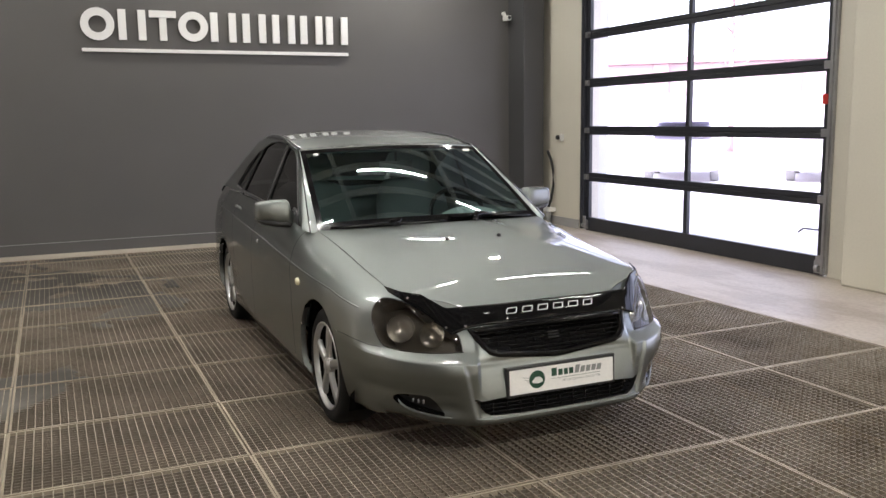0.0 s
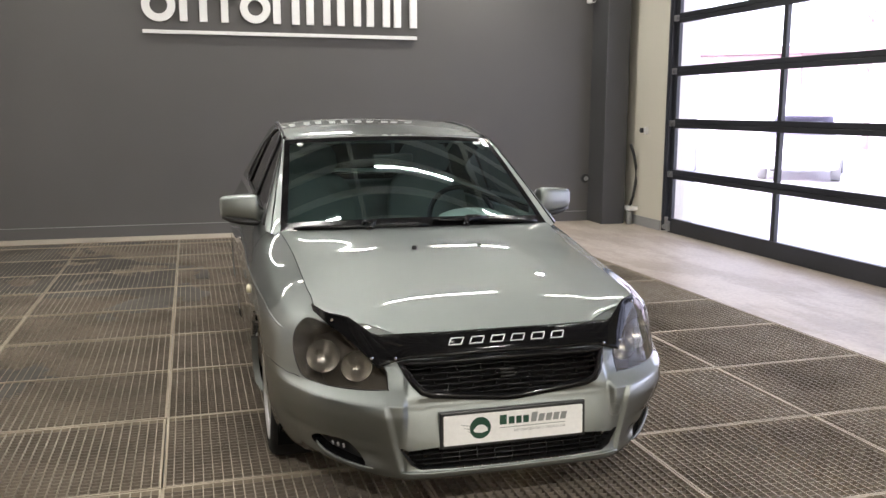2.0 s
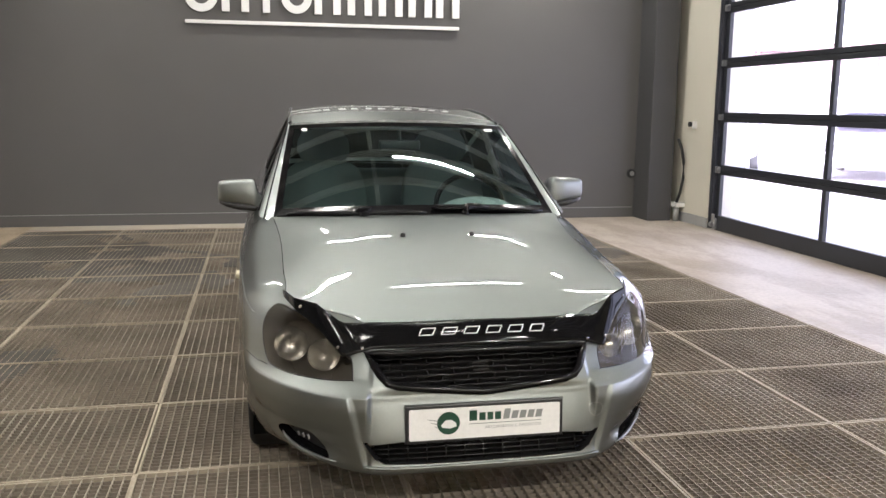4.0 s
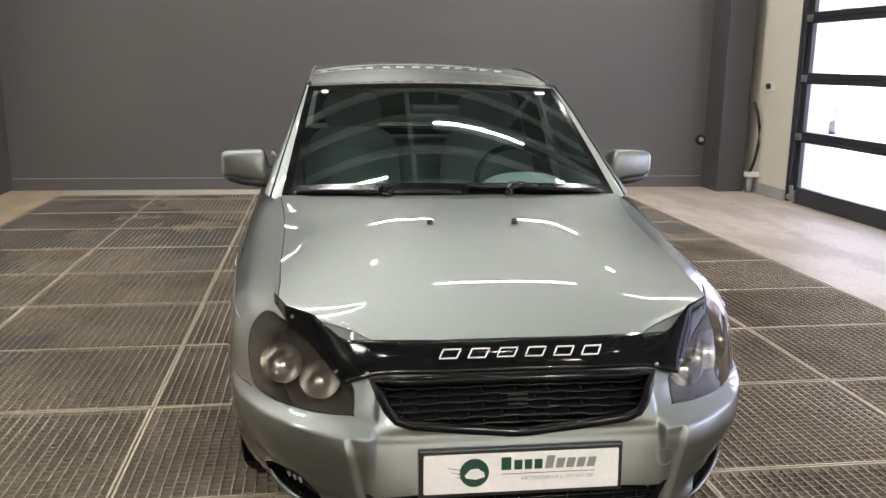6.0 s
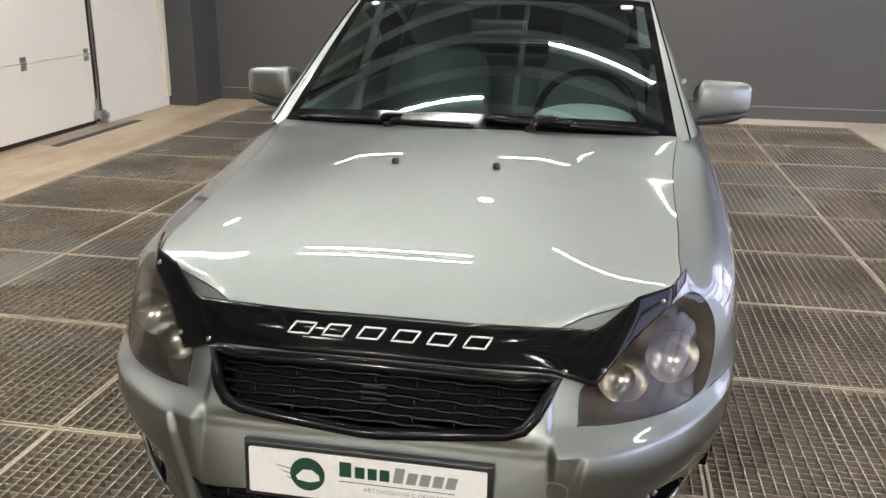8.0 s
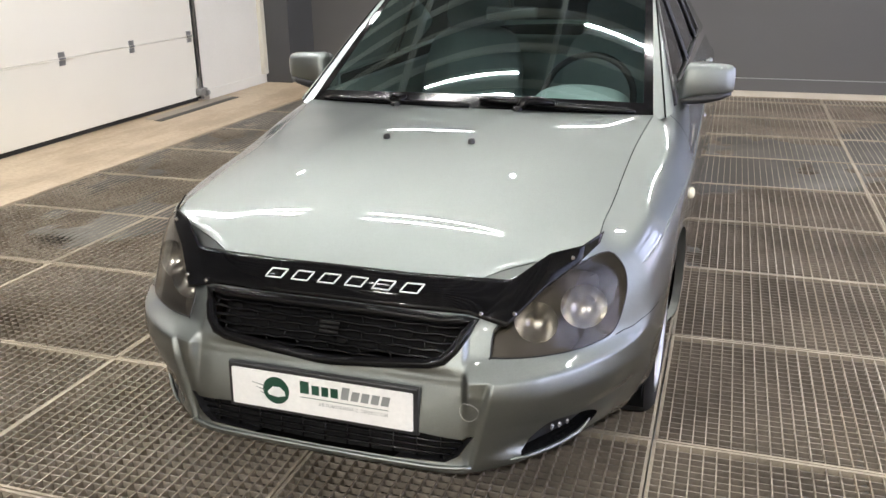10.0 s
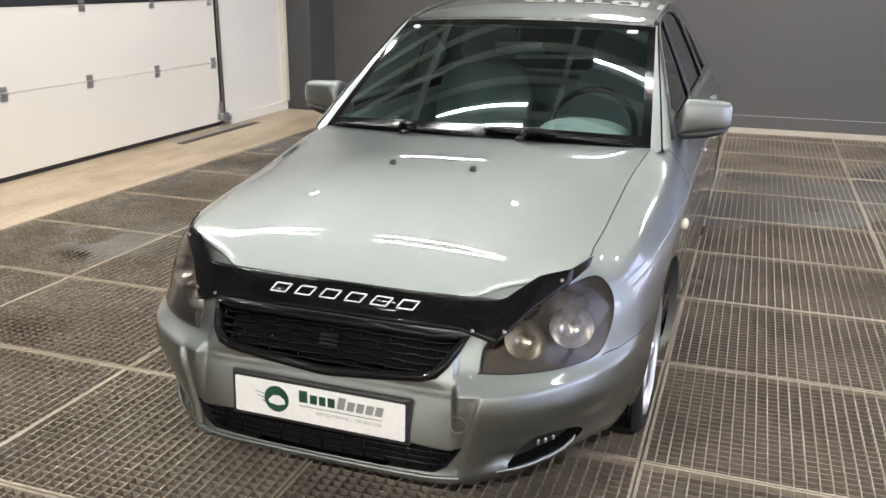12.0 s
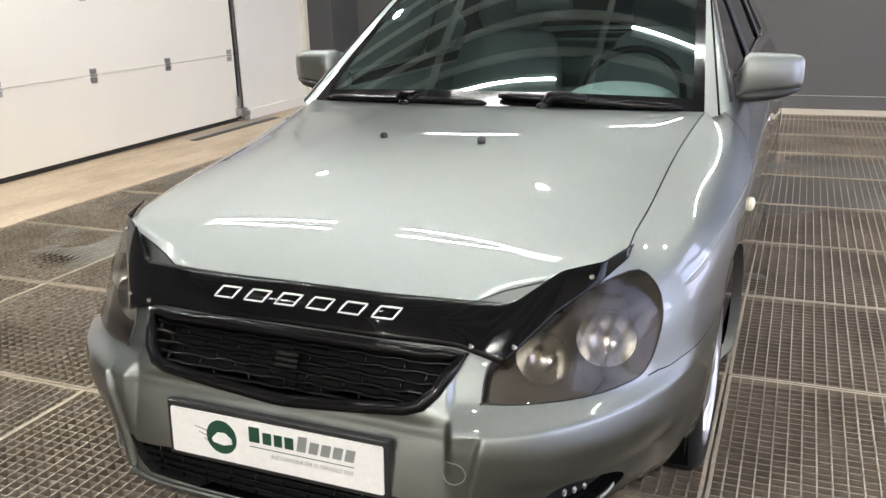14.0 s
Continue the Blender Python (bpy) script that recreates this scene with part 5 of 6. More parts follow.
def fold_down(bm, depth):
    """Turns the open edges of a panel down, with a hard fold."""
    edges = [e for e in bm.edges if e.is_boundary]
    r = bmesh.ops.extrude_edge_only(bm, edges=edges)
    for v in [g for g in r["geom"] if isinstance(g, bmesh.types.BMVert)]:
        v.co.z -= depth
    for e in edges:
        e.smooth = False


S_TIP = _locate(.345, .73, 1, .4, 3)[0]
S_COWL = _locate(1.34, .88, 1, .4, 3)[0]


def hood(car):
    in_gap = .0028

    es = np.linspace(0, S_COWL, 260)
    ep, en = skin(es, np.full(260, VT)), skin_normal(es, np.full(260, VT - .4))
    en[:, 2] = 0
    en /= np.linalg.norm(en, axis=1)[:, None]
    ep = ep - en * in_gap + np.array([0, 0, .002])

    def edge(s):
        return Vector([float(np.interp(s, es, ep[:, k])) for k in range(3)])
    front_c = lambda u: edge(u * S_TIP)
    outer = lambda t: edge(S_TIP + (S_COWL - S_TIP) * t)
    rear_end = outer(1.0)
    mid_front = front_c(0)
    mid_end = Vector((0, 1.225, .902))
    rear_c = lambda u: Vector((rear_end.x * u, mid_end.y + (rear_end.y - mid_end.y) * u * u, mid_end.z + (rear_end.z - mid_end.z) * u ** 3.0))
    bow = np.polyfit([mid_front.y, .45, .85, mid_end.y], [mid_front.z, .770, .862, mid_end.z], 3)
    crown = lambda y: float(np.polyval(bow, min(max(y, mid_front.y), mid_end.y)))
    inner = lambda t: Vector((0, mid_front.y + (mid_end.y - mid_front.y) * t, crown(mid_front.y + (mid_end.y - mid_front.y) * t)))
    rows = coons_half(front_c, rear_c, inner, outer, 36, 72, 3.0)
    tip = outer(0.0)
    fx, fy = zip(*[(p.x, p.y) for p in (front_c(i / 40) for i in range(41))])
    oy, ox, oz = zip(*[(p.y, p.x, p.z) for p in (outer(i / 40) for i in range(41))])
    for row in rows:
        for p in row:
            mid = crown(p.y)
            side = np.interp(p.y, oy, oz) if p.y > tip.y else mid + oz[0] - crown(tip.y)
            even = mid + (side - mid) * min(1, p.x / np.interp(p.y, oy, ox)) ** 3
            w = float(smooth01(.0, .022, p.y - np.interp(p.x, fx, fy))) * float(1 - smooth01(.95, 1.15, p.y))
            p.z += (even - p.z) * w

    def crease(p):
        xr = np.interp(p.y, [.2, 1.25], [.44, .27])
        return .004 * float(1 - smooth01(xr - .05, xr + .07, abs(p.x))) * float(smooth01(.2, .4, p.y))
    bm = mirrored_sheet(rows, crease)
    fold_down(bm, .02)
    lid = part("hood", bm, "paint", car, "smooth silver-green hood with two soft creases", True)
    # dark gutter round the hood
    b = bmesh.new()
    pts = [Vector(skin([s], [VT])[0]) + Vector((0, 0, -.016)) for s in np.linspace(0.0, S_COWL, 50)]
    for g in (1, -1):
        tube(b, [(g * p.x * .995, p.y + .002, p.z) for p in pts], .010, 8)
    part("hood_gutter", b, "void", car, "dark gap round the hood")
    for x in (-.146, .146):
        b = lathe(bmesh.new(), [(.011, -.004), (.011, .006), (.008, .012), (.0005, .013)], "z", (x, .848, .868), 14)
        part("washer_nozzle", b, "satin_black", lid, "small black washer nozzle", True)
    rows = [[Vector((x, 1.19 + .10 * (x / .67) ** 2 + dy, .888 - .028 * (x / .67) ** 2 + dz)) for x in np.linspace(0, .68, 14)] for dy, dz in ((0, -.012), (.07, -.022), (.12, .0))]
    part("cowl", mirrored_sheet(rows), "satin_black", car, "black plastic cowl under the windscreen", True)


def wind_edge(u, t):
    """A place on the windscreen: u across (-1 to 1), t from bottom to top."""
    b = Vector((.672 * u, 1.222 + .098 * u * u, .888 - .022 * u * u))
    a = Vector((.572 * u, 1.94 + .09 * u * u, 1.308 - .022 * u * u))
    p = b.lerp(a, t)
    bulge = .006 * 4 * t * (1 - t)
    return p + Vector((.1 * u * bulge, -.49 * bulge, .87 * bulge))


def side_x(z):
    return .730 - .375 * (z - .91) - .12 * max(0, z - .91) ** 2


def greenhouse(car):
    # windscreen with its black border
    rows = [[wind_edge(u, t) for u in np.linspace(0, .955, 24)] for t in np.linspace(.03, .955, 24)]
    b = mirrored_sheet(rows)
    wind = part("windscreen", b, "screen", car, "clear windscreen reflecting the ceiling lights", True)
    wind.visible_shadow = False
    b = bmesh.new()
    ring = [(u, t) for u, t in [(x, 0.0) for x in np.linspace(-1, 1, 30)] + [(1, y) for y in np.linspace(.04, 1, 20)] + [(x, 1) for x in np.linspace(.95, -1, 30)] + [(-1, y) for y in np.linspace(.96, .04, 20)]]
    outer = [b.verts.new(wind_edge(u, t) + Vector((0, 0, .001))) for u, t in ring]
    inner = [b.verts.new(wind_edge(np.clip(u, -.95, .95), np.clip(t, .12, .95)) + Vector((0, 0, .0015))) for u, t in ring]
    for i in range(len(ring)):
        j = (i + 1) % len(ring)
        b.faces.new((outer[i], outer[j], inner[j], inner[i]))
    bmesh.ops.recalc_face_normals(b, faces=b.faces[:])
    part("screen_seal", b, "gloss_black", wind, "black windscreen border", True)
    for x, t, kind in ((-.86, .93, 0), (.84, .93, 1)):
        p = wind_edge(x, t) + Vector((0, -.002, .003))
        b = bmesh.new()
        if kind == 0:
            prof = [(.016 * math.cos(a), .013 * math.sin(a)) for a in np.linspace(0, math.tau, 17)[:-1]]
        else:
            prof = [(-.022, -.012), (.022, -.012), (.022, .012), (-.022, .012)]
        slab(b, prof, .0015, lambda u, v, d: tuple(p + Vector((u, v * .87 - d * .49, v * .49 + d * .87))))
        part("sticker", b, "white_mark", wind, "small white sticker")
    # roof
    ys, xs, zs = [2.03, 2.4, 2.73, 3.1, 3.25], [.578, .572, .560, .54, .53], [1.29, 1.345, 1.366, 1.348, 1.32]
    rail = lambda y: Vector((float(np.interp(y, ys, xs)), y, float(pchip(ys, zs, np.array([y]))[0])))
    rows = []
    for j in range(31):
        t = j / 30
        row = []
        for i in range(21):
            u = i / 20
            top = wind_edge(u, 1.0)
            y = top.y + .004 + (3.2 - top.y) * t
            r = rail(min(max(y, 2.03), 3.25))
            z = r.z + (.035 - .013 * (1 - min(1, t * 5)) ** 2) * (1 - u ** 2.4)
            if t * 1.17 < .12:
                z = min(z, top.z + .006 + (z - top.z - .006) * smooth01(0, .12, t * 1.17))
            row.append(Vector((r.x * u, y, z)))
        rows.append(row)
    b = mirrored_sheet(rows)
    fold_down(b, .012)
    roof = part("roof", b, "paint", car, "silver-green roof", True)
    for g in (1, -1):
        b = tube(bmesh.new(), [(g * (rail(y).x - .012), y, rail(y).z + .006) for y in np.linspace(2.06, 3.2, 24)], .006, 6)
        part("roof_channel", b, "satin_black", roof, "thin black roof channel", True)
    # rear window and tailgate
    rows = [[Vector(((.53 + .07 * t) * u, 3.205 + .02 * (1 - u * u) + .62 * t, 1.325 - .03 * u * u - .34 * t ** 1.15)) for u in np.linspace(0, 1, 12)] for t in np.linspace(0, 1, 12)]
    part("rear_window", mirrored_sheet(rows), "tint", car, "dark rear window", True)
    rows = [[Vector(((.60 + .1 * t) * u, 3.82 + .26 * t - .05 * u * u, .985 - .03 * t - .02 * u * u)) for u in np.linspace(0, 1, 12)] for t in np.linspace(0, 1, 6)]
    part("tailgate", mirrored_sheet(rows), "paint", car, smooth=True)
    # flanks above the belt
    outline = [(1.43, .905), (1.62, 1.035), (1.82, 1.165), (2.0, 1.268), (2.1, 1.304), (2.4, 1.346), (2.73, 1.364), (3.1, 1.346), (3.25, 1.316), (3.5, 1.19), (3.75, 1.05), (3.92, .97), (3.4, .955), (2.6, .935), (1.75, .915)]
    wins = [
        [(1.54, .938), (1.68, 1.036), (1.85, 1.145), (2.01, 1.240), (2.12, 1.286), (2.325, 1.312), (2.34, .955)],
        [(2.40, .957), (2.38, 1.319), (2.6, 1.334), (2.82, 1.326), (2.97, 1.288), (3.13, .978)],
        [(3.18, .982), (3.02, 1.276), (3.10, 1.25), (3.25, 1.165), (3.42, 1.0)],
    ]
    flat = grid_bm(np.linspace(1.4, 3.95, 86), np.linspace(.89, 1.38, 24))
    place = lambda y, z: np.stack([[side_x(q) for q in z], y, z], 1)
    rounded = []
    for w in wins:
        pts = []
        n = len(w)
        for i in range(n):
            a, p, c = (np.array(w[(i + k) % n]) for k in (-1, 0, 1))
            d0, d1 = (a - p), (c - p)
            r = min(.03, .3 * np.linalg.norm(d0), .3 * np.linalg.norm(d1))
            q0, q1 = p + d0 / np.linalg.norm(d0) * r, p + d1 / np.linalg.norm(d1) * r
            pts += [tuple((1 - t) ** 2 * q0 + 2 * t * (1 - t) * p + t * t * q1) for t in (0, .33, .67, 1)]
        rounded.append(pts)
    for poly in [outline] + rounded:
        score(flat, poly)
    frame_bm = subset(flat, lambda c: inside(outline, c.x, c.y) and not any(inside(w, c.x, c.y) for w in rounded))
    glass = [subset(flat, lambda c, w=w: inside(w, c.x, c.y)) for w in rounded]
    for mir in (False, True):
        g = -1 if mir else 1
        fr = part("window_frame", mapped(frame_bm, place, mirror=mir), "paint", car, "silver-green pillars and window frames", True)
        for w, gl in zip(rounded, glass):
            b = mapped(gl, place, mirror=mir)
            for v in b.verts:
                v.co.x -= g * .007
            p = part("side_window", b, "tint", fr, "dark tinted side window", True)
            b = bmesh.new()
            tube(b, [(g * (side_x(z) + .001), y, z) for y, z in w], .0065, 6, closed=True)
            part("window_seal", b, "satin_black", fr, "black rubber seal", True)
        b = tube(bmesh.new(), [(g * side_x(z), y, z) for y, z in ((2.352, .955), (2.345, 1.1), (2.335, 1.3))], .004, 6)
        part("door_joint", b, "void", fr)
        # belt ledge between skin and window
        ss = np.linspace(S_COWL + .1, _locate(3.85, .9, 1, .4, S_END - .4)[0], 40)
        pa = skin(ss, np.full(40, VT))
        b = bmesh.new()
        q = []
        for p in pa:
            q.append([b.verts.new((g * p[0], p[1], p[2])), b.verts.new((g * (side_x(p[2]) - .006), p[1], p[2] + .004))])
        for a, c in zip(q, q[1:]):
            f = [a[0], a[1], c[1], c[0]]
            b.faces.new(f if g > 0 else f[::-1])
        part("belt_ledge", b, "paint", car, smooth=True)
        # front pillar
        b = bmesh.new()
        cols = []
        for t in np.linspace(0, 1, 22):
            w = wind_edge(1.0, t)
            o = Vector((0, float(np.interp(t, [0, .3, .6, .85, 1], [1.40, 1.62, 1.82, 2.0, 2.1])), float(np.interp(t, [0, .3, .6, .85, 1], [.89, 1.035, 1.165, 1.268, 1.302]))))
            o.x = side_x(o.z)
            col = []
            for f in np.linspace(0, 1, 8):
                p = w.lerp(o, f)
                out = math.sin(f * math.pi) * .014
                col.append(b.verts.new((g * (p.x + out * .75), p.y - out * .45, p.z + out * .3 + .003)))
            cols.append(col)
        seam = [c[3].co.copy() for c in cols]
        for c0, c1 in zip(cols, cols[1:]):
            for k in range(7):
                f = [c0[k], c0[k + 1], c1[k + 1], c1[k]]
                b.faces.new(f if g > 0 else f[::-1])
        pillar = part("front_pillar", b, "paint", car, smooth=True)
        part("pillar_joint", tube(bmesh.new(), seam, .0032, 6), "void", pillar, "dark joint along the pillar", True)
    flat.free()


def mirrors(car):
    for g in (1, -1):
        b = bmesh.new()
        rows = []
        # neck, shoulder and housing: x, height of the middle, half height, half depth
        prof = [(.700, .922, .034, .034), (.728, .926, .038, .042), (.744, .940, .050, .050), (.752, .962, .068, .056), (.766, .969, .070, .059),
                (.795, .971, .068, .060), (.845, .973, .064, .057), (.895, .975, .058, .050), (.917, .976, .052, .044), (.927, .976, .044, .034), (.931, .976, .030, .020)]
        for x, zc, hz, hy in prof:
            ring = []
            for k in range(20):
                a = k * math.tau / 20
                cy, cz = math.cos(a), math.sin(a)
                py, pz = math.copysign(abs(cy) ** .6, cy) * hy, math.copysign(abs(cz) ** .45, cz) * hz
                ring.append(b.verts.new((g * x, 1.650 + .16 * (x - .70) + py, zc + pz)))
            rows.append(ring)
        for r0, r1 in zip(rows, rows[1:]):
            for k in range(20):
                b.faces.new((r0[k], r0[(k + 1) % 20], r1[(k + 1) % 20], r1[k]))
        b.faces.new(rows[-1])
        b.faces.new(rows[0][::-1])
        bmesh.ops.recalc_face_normals(b, faces=b.faces[:])
        m = part("wing_mirror", b, "paint", car, "silver-green wing mirror housing", True)
        b = bmesh.new()
        tube(b, [(g * .70, 1.64, .893), (g * .75, 1.622, .899), (g * .83, 1.622, .907), (g * .88, 1.638, .916), (g * .917, 1.66, .927)], [.014, .018, .017, .015, .010], 8)
        part("lower_edge", b, "satin_black", m, "black lower edge", True)
        b = slab(bmesh.new(), closed_curve([(g * .755, .92), (g * .90, .925), (g * .905, 1.02), (g * .76, 1.02)], 4), .004, lambda u, v, d: (u, 1.735 + d, v))
        part("mirror_glass", b, "chrome", m, "mirror glass")
        b = bmesh.new()
        slab(b, [(1.47, .905), (1.73, .925), (1.70, .985), (1.60, .965)], .012, lambda u, v, d: (g * (side_x(v) - .004 + d), u, v), .003)
        tube(b, [(g * .72, 1.66, .945), (g * .76, 1.66, .945)], .028, 10)
        part("mirror_base", b, "satin_black", m, "black mirror foot", True)


def wheels(car):
    """Five-spoke alloy wheels with a polished lip."""
    first = None
    for y in AXLES:
        for g in (1, -1):
            w = thing("wheel", "", "")
            w.parent = car
            w.location = (g * (.778 if y < 1 else .788), y, HUB_Z)
            w.rotation_euler = (0, 0, 0 if g > 0 else math.pi)
            if first is None:
                R = WHEEL_R
                tyre = [(.208, -.012), (.214, -.002), (.230, .004), (.255, .002), (.272, -.008), (.281, -.022), (.2845, -.04), (.286, -.06), (.2863, -.1), (.286, -.14), (.2845, -.16), (.275, -.19), (.24, -.2), (.2, -.19)]
                meshes = [("tyre", mesh_of("tyre", lathe(bmesh.new(), tyre, "x", (0, 0, 0), 64), "tyre", True), "")]
                rimp = [(.217, -.006), (.213, .003), (.207, .003), (.199, -.010), (.197, -.022)]
                meshes.append(("rim", mesh_of("rim", lathe(bmesh.new(), rimp, "x", (0, 0, 0), 64), "alloy", True), "polished rim lip"))
                b = bmesh.new()
                for k in range(5):
                    a = k * math.tau / 5 + .3
                    rot = Matrix.Rotation(a, 4, "X")
                    sec = [(.03, .026, -.008), (.07, .024, -.004), (.12, .022, -.005), (.17, .025, -.009), (.2, .034, -.012)]
                    prev = None
                    for r, wd, h in sec:
                        ring = [b.verts.new(rot @ Vector(p)) for p in ((h - .022, r, -wd), (h - .004, r, -wd * .9), (h, r, -wd * .45), (h, r, wd * .45), (h - .004, r, wd * .9), (h - .022, r, wd))]
                        if prev:
                            for i in range(5):
                                b.faces.new((prev[i], prev[i + 1], ring[i + 1], ring[i]))
                        prev = ring
                bmesh.ops.recalc_face_normals(b, faces=b.faces[:])
                meshes.append(("spokes", mesh_of("spokes", b, "alloy", True), "five broad silver spokes"))
                meshes.append(("hub_cap", mesh_of("hub_cap", lathe(bmesh.new(), [(.052, -.03), (.05, -.01), (.036, -.004), (.032, .002), (.02, .006), (.0005, .006)], "x", (0, 0, 0), 28), "alloy", True), ""))
                # black disc stands in for the shade between the spokes
                b = lathe(bmesh.new(), [(.0005, -.05), (.17, -.048), (.199, -.02)], "x", (0, 0, 0), 40)
                meshes.append(("dark_backing", mesh_of("dark_backing", b, "void", True), ""))
                for k in range(5):
                    a = k * math.tau / 5 + .3 + math.pi / 5
                    b = lathe(bmesh.new(), [(.008, -.03), (.008, -.006), (.0005, -.005)], "x", (0, .042 * math.cos(a), .042 * math.sin(a)), 8)
                    meshes.append(("wheel_bolt", mesh_of("wheel_bolt", b, "steel", True), ""))
                first = meshes
            for name, me, label in first:
                ob = new(name, me)
                ob.parent = w
                if label:
                    tagged(ob, label)


def flank_details(car):
    for g in (1, -1):
        # pressed line along the flank
        pts = []
        for y in np.linspace(.44, 3.9, 90):
            s, v = flank(y, float(np.interp(y, CREASE_Y, CREASE_Z)))
            p, n = skin([s], [v])[0], skin_normal([s], [v])[0]
            q = p - n * .0012
            pts.append((g * q[0], q[1], q[2]))
        part("swage_line", tube(bmesh.new(), pts, [.001] + [.0042] * 88 + [.001], 8), "paint", car, "pressed line along the flank", True)
        # side repeater lamp
        s, v = flank(1.205, .655)
        p, n = skin([s], [v])[0], skin_normal([s], [v])[0]
        b = bmesh.new()
        rings = []
        for f, d in ((1.0, -.002), (.98, .006), (.8, .012), (.4, .015), (.05, .016)):
            rings.append([b.verts.new((g * (p[0] + n[0] * d), p[1] + .030 * f * math.cos(a), p[2] + .020 * f * math.sin(a))) for a in np.linspace(0, math.tau, 21)[:-1]])
        for r0, r1 in zip(rings, rings[1:]):
            for k in range(20):
                b.faces.new((r0[k], r0[(k + 1) % 20], r1[(k + 1) % 20], r1[k]))
        bmesh.ops.recalc_face_normals(b, faces=b.faces[:])
        part("side_repeater", b, "amber", car, "pale amber side lamp", True)
        for y, z in ((2.17, .842), (2.93, .872)):
            s, v = flank(y, z)
            p, n = skin([s], [v])[0], skin_normal([s], [v])[0]
            base = Vector((g * p[0], p[1], p[2]))
            nn = Vector((g * n[0], n[1], n[2]))
            b = bmesh.new()
            rings = []
            for f, d in ((1, -.001), (.96, .004), (.8, .003), (.55, -.004), (.1, -.006)):
                rings.append([b.verts.new(base + nn * d + Vector((0, .058 * f * math.cos(a), .030 * f * math.sin(a)))) for a in np.linspace(0, math.tau, 25)[:-1]])
            for r0, r1 in zip(rings, rings[1:]):
                for k in range(24):
                    b.faces.new((r0[k], r0[(k + 1) % 24], r1[(k + 1) % 24], r1[k]))
            bmesh.ops.recalc_face_normals(b, faces=b.faces[:])
            h = part("door_handle", b, "paint", car, "painted door handle", True)
            b = tube(bmesh.new(), [base + nn * .002 + Vector((0, -.055, .008)), base + nn * .02 + Vector((0, -.02, .014)), base + nn * .02 + Vector((0, .03, .014)), base + nn * .004 + Vector((0, .056, .01))], [.008, .013, .013, .009], 8)
            part("grip", b, "paint", h, smooth=True)
        s, v = flank(2.2, .74)
        p = skin([s], [v])[0]
        b = lathe(bmesh.new(), [(.011, -.002), (.011, .004), (.0005, .005)], "x", (0, 0, 0), 14)
        if g < 0:
            bmesh.ops.scale(b, vec=(-1, 1, 1), verts=b.verts[:])
        bmesh.ops.translate(b, vec=(g * p[0], p[1], p[2]), verts=b.verts[:])
        part("door_lock", b, "chrome", car, "small bright door lock", True)


def wipers(car):
    for pivot, tip, a, b_ in (((-.26, .055), (-.02, .035), (-.60, .05), (.02, .03)), ((.20, .06), (.42, .05), (.05, .075), (.60, .045))):
        w = thing("wiper", "", "")
        w.parent = car
        on = lambda x, t, h: wind_edge(x / .66, t) + Vector((0, -.49 * h, .87 * h))
        bl = bmesh.new()
        n = 14
        tube(bl, [on(a[0] + (b_[0] - a[0]) * k / n, a[1] + (b_[1] - a[1]) * k / n, .012) for k in range(n + 1)], [.006] + [.014] * (n - 1) + [.006], 6)
        part("blade", bl, "grille_black", w, "black wiper blade", True)
        bl = bmesh.new()
        mid = ((a[0] + b_[0]) / 2, (a[1] + b_[1]) / 2)
        tube(bl, [on(pivot[0], pivot[1] - .04, .01), on(pivot[0] + .02, pivot[1], .026), on((pivot[0] + mid[0]) / 2, (pivot[1] + mid[1]) / 2, .03), on(mid[0], mid[1], .02)], [.02, .021, .016, .012], 8)
        part("arm", bl, "grille_black", w, "black wiper arm", True)
        bl = lathe(bmesh.new(), [(.02, -.02), (.02, .012), (.013, .02), (.0005, .02)], "z", tuple(on(pivot[0], pivot[1] - .05, .012)), 14)
        part("pivot", bl, "grille_black", w, smooth=True)


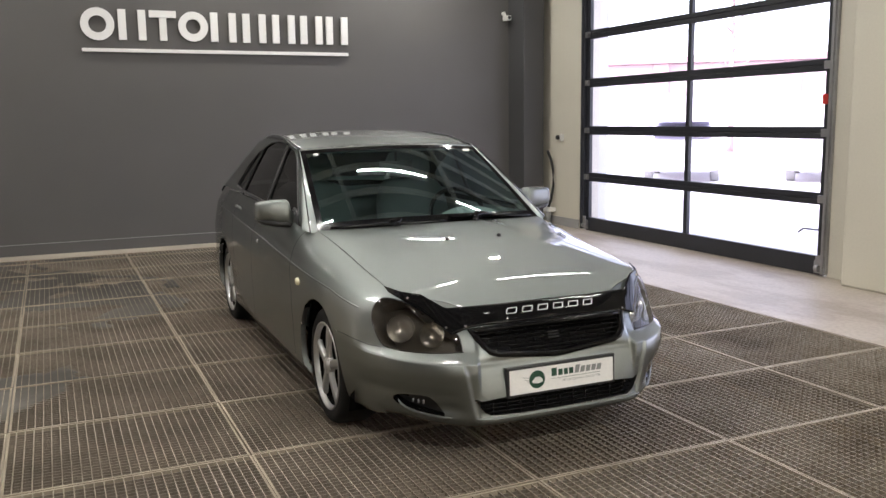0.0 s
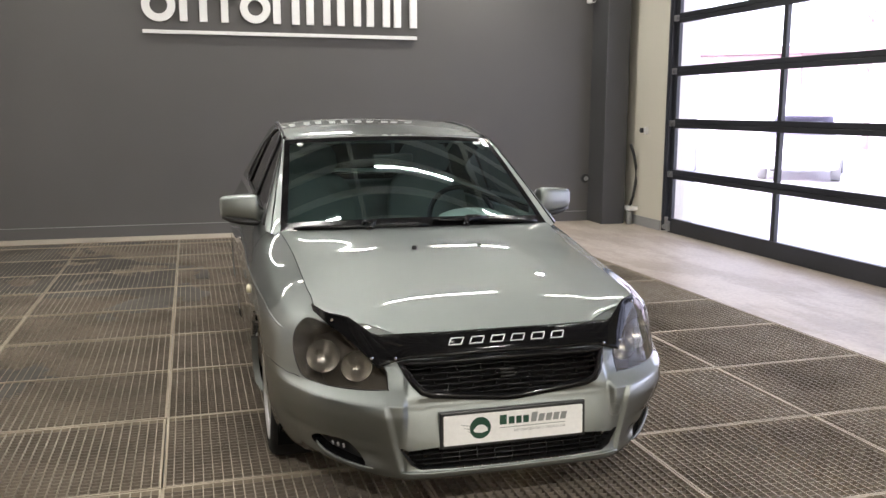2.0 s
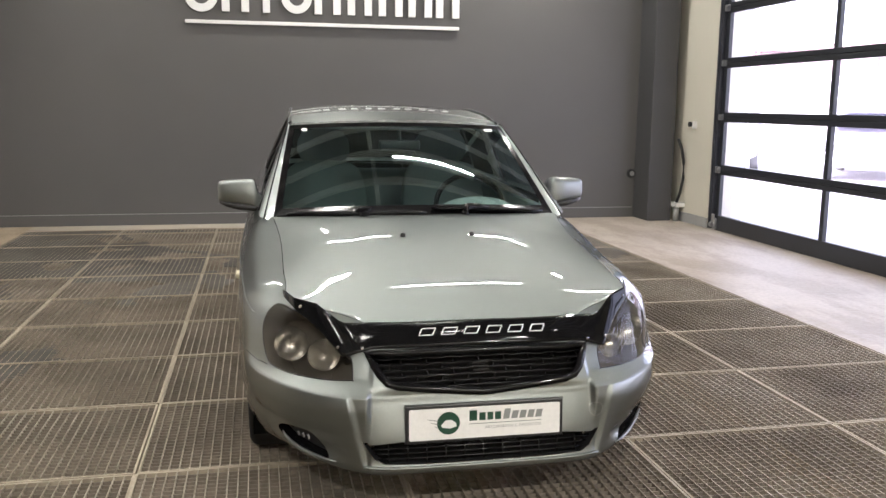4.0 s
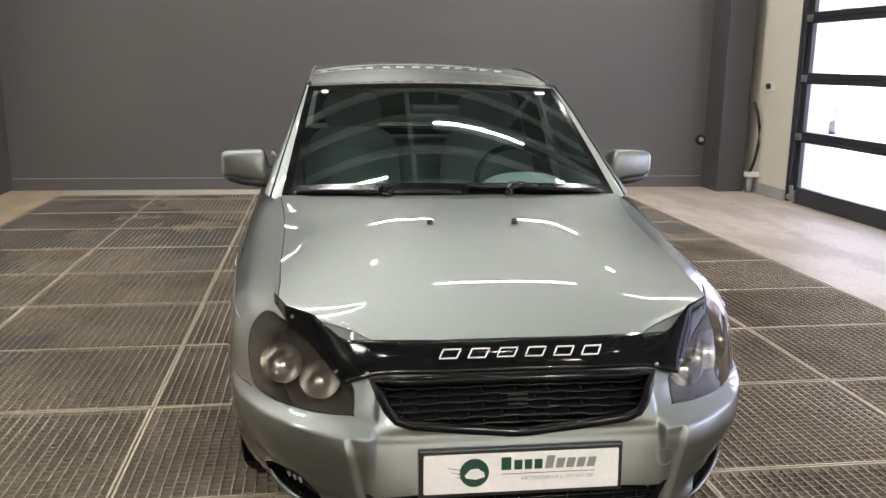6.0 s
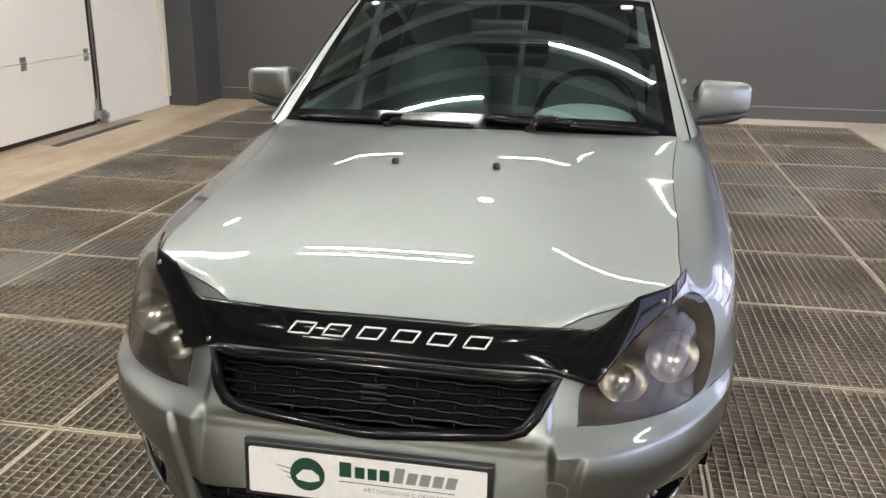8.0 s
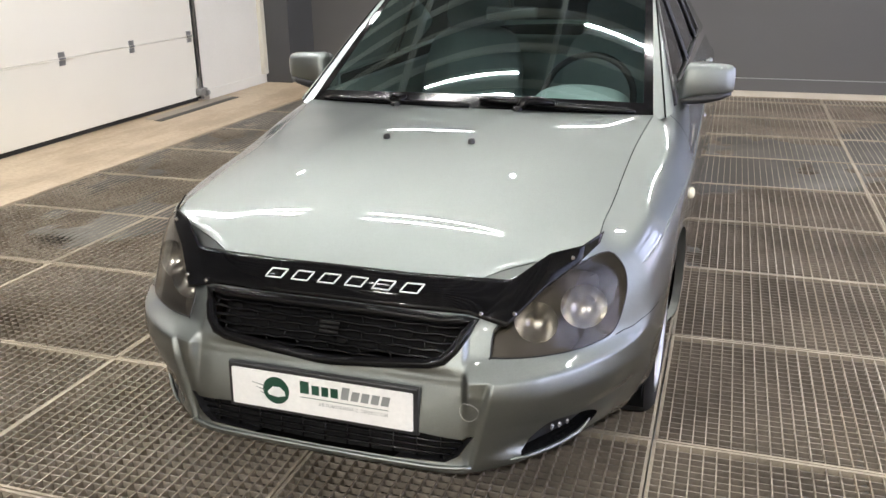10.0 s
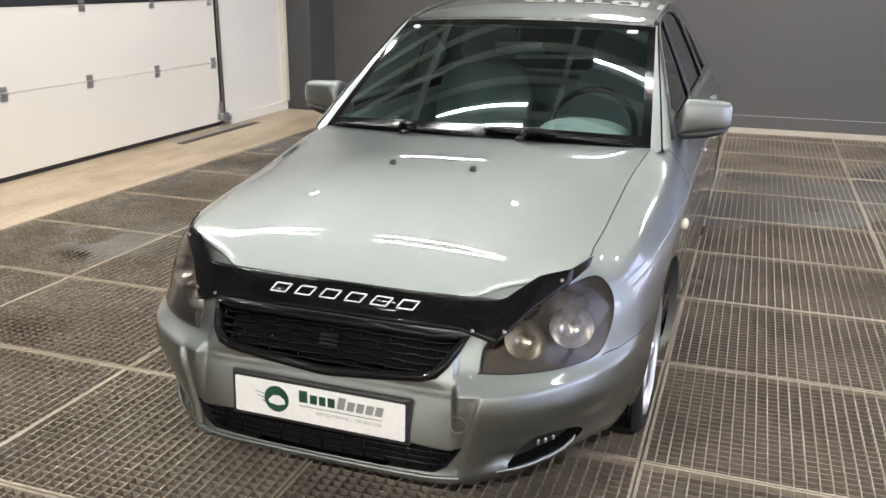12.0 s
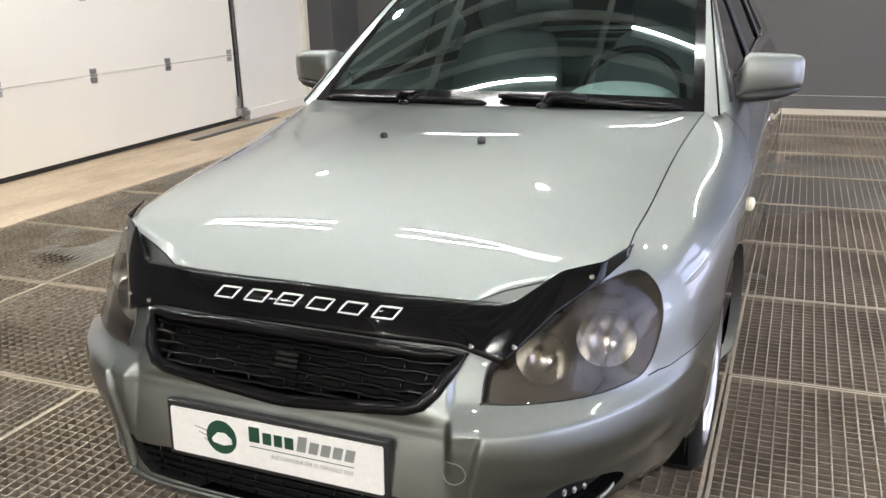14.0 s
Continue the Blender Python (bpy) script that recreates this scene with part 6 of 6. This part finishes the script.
def cabin(car):
    c = thing("interior", "", "")
    c.parent = car
    rows = [[Vector((x, y, z - .03 * (x / .62) ** 2)) for x in np.linspace(0, .64, 12)] for y, z in ((1.27, .85), (1.42, .885), (1.6, .895), (1.68, .87), (1.70, .75), (1.66, .55))]
    part("dashboard", mirrored_sheet(rows), "cabin", c, "dark dashboard", True)
    b = bmesh.new()
    arch_rows = []
    for y, k in ((1.40, .25), (1.48, .75), (1.58, .97), (1.66, 1.0), (1.68, .93)):
        arch_rows.append([b.verts.new((.36 + .19 * (.85 + .15 * k) * math.cos(a), y, .855 + .085 * k * math.sin(a) ** .7)) for a in np.linspace(0, math.pi, 18)])
    for r0, r1 in zip(arch_rows, arch_rows[1:]):
        for i in range(17):
            b.faces.new((r0[i], r0[i + 1], r1[i + 1], r1[i]))
    bmesh.ops.recalc_face_normals(b, faces=b.faces[:])
    part("instrument_hood", b, "cabin", c, "dark instrument hood", True)
    wheel = thing("steering_wheel", "", "")
    wheel.parent = c
    wheel.location = (.36, 1.80, .865)
    wheel.rotation_euler = (radians(62), 0, 0)
    b = tube(bmesh.new(), [(.185 * math.cos(a), .185 * math.sin(a), 0) for a in np.linspace(0, math.tau, 41)[:-1]], .014, 8, closed=True)
    for a in (math.radians(200), math.radians(340), math.radians(270)):
        tube(b, [(0, 0, -.03), (.18 * math.cos(a), .18 * math.sin(a), 0)], .016, 6)
    lathe(b, [(.06, -.04), (.06, -.015), (.04, 0), (.0005, .002)], "z", (0, 0, 0), 24)
    part("steering_ring", b, "void", wheel, smooth=True)
    for x in (-.36, .36):
        b = bmesh.new()
        box(b, x - .24, x + .24, 1.95, 2.45, .42, .60, .05)
        part("seat_cushion", b, "seat", c, "dark fabric front seat", True)
        b = bmesh.new()
        slab(b, closed_curve([(-.23, 0), (.23, 0), (.25, .25), (.22, .5), (.12, .58), (-.12, .58), (-.22, .5), (-.25, .25)], 3), .13, lambda u, v, d: (x + u, 2.40 + v * .3 + d, .52 + v * .93), .03)
        part("seat_back", b, "seat", c, "dark fabric seat back", True)
        b = bmesh.new()
        slab(b, closed_curve([(-.13, 0), (.13, 0), (.12, .17), (-.12, .17)], 3), .09, lambda u, v, d: (x + u, 2.60 + v * .2 + d, 1.07 + v * .95), .02)
        part("headrest", b, "seat", c, "dark headrest", True)
    part("rear_seat", a_box(-.6, .6, 2.95, 3.2, .45, .98, .05), "seat", c, "dark rear bench", True)
    b = a_box(-.11, .11, 1.92, 1.945, 1.16, 1.215, .01)
    tube(b, [(0, 1.93, 1.21), (0, 1.935, 1.27)], .008)
    part("rear_view_mirror", b, "satin_black", c, "black inside mirror", True)
    part("cabin_floor", a_box(-.66, .66, 1.3, 3.9, .3, .36), "cabin", c)
    for g in (1, -1):
        part("door_card", a_box(g * .68 - .02, g * .68 + .02, 1.45, 3.6, .36, .90), "cabin", c)
    b = a_box(-.5, .5, 2.02, 3.15, 1.268, 1.276)
    part("headliner", b, "cabin", c)


def build_car():
    car = thing("car", "silver-green metallic five-door hatchback with black hood deflector", "car")
    lamp, grille, intake, fog, found = body_panels(car)
    headlamps(car, lamp)
    at = grille_unit(car, grille)
    lower_front(car, intake, fog, at)
    deflector(car, at)
    plate_unit(car)
    hood(car)
    greenhouse(car)
    mirrors(car)
    wheels(car)
    flank_details(car)
    wipers(car)
    cabin(car)
    car.rotation_euler = (0, 0, radians(-0.6))
    return car


build_car()
build_gratings()
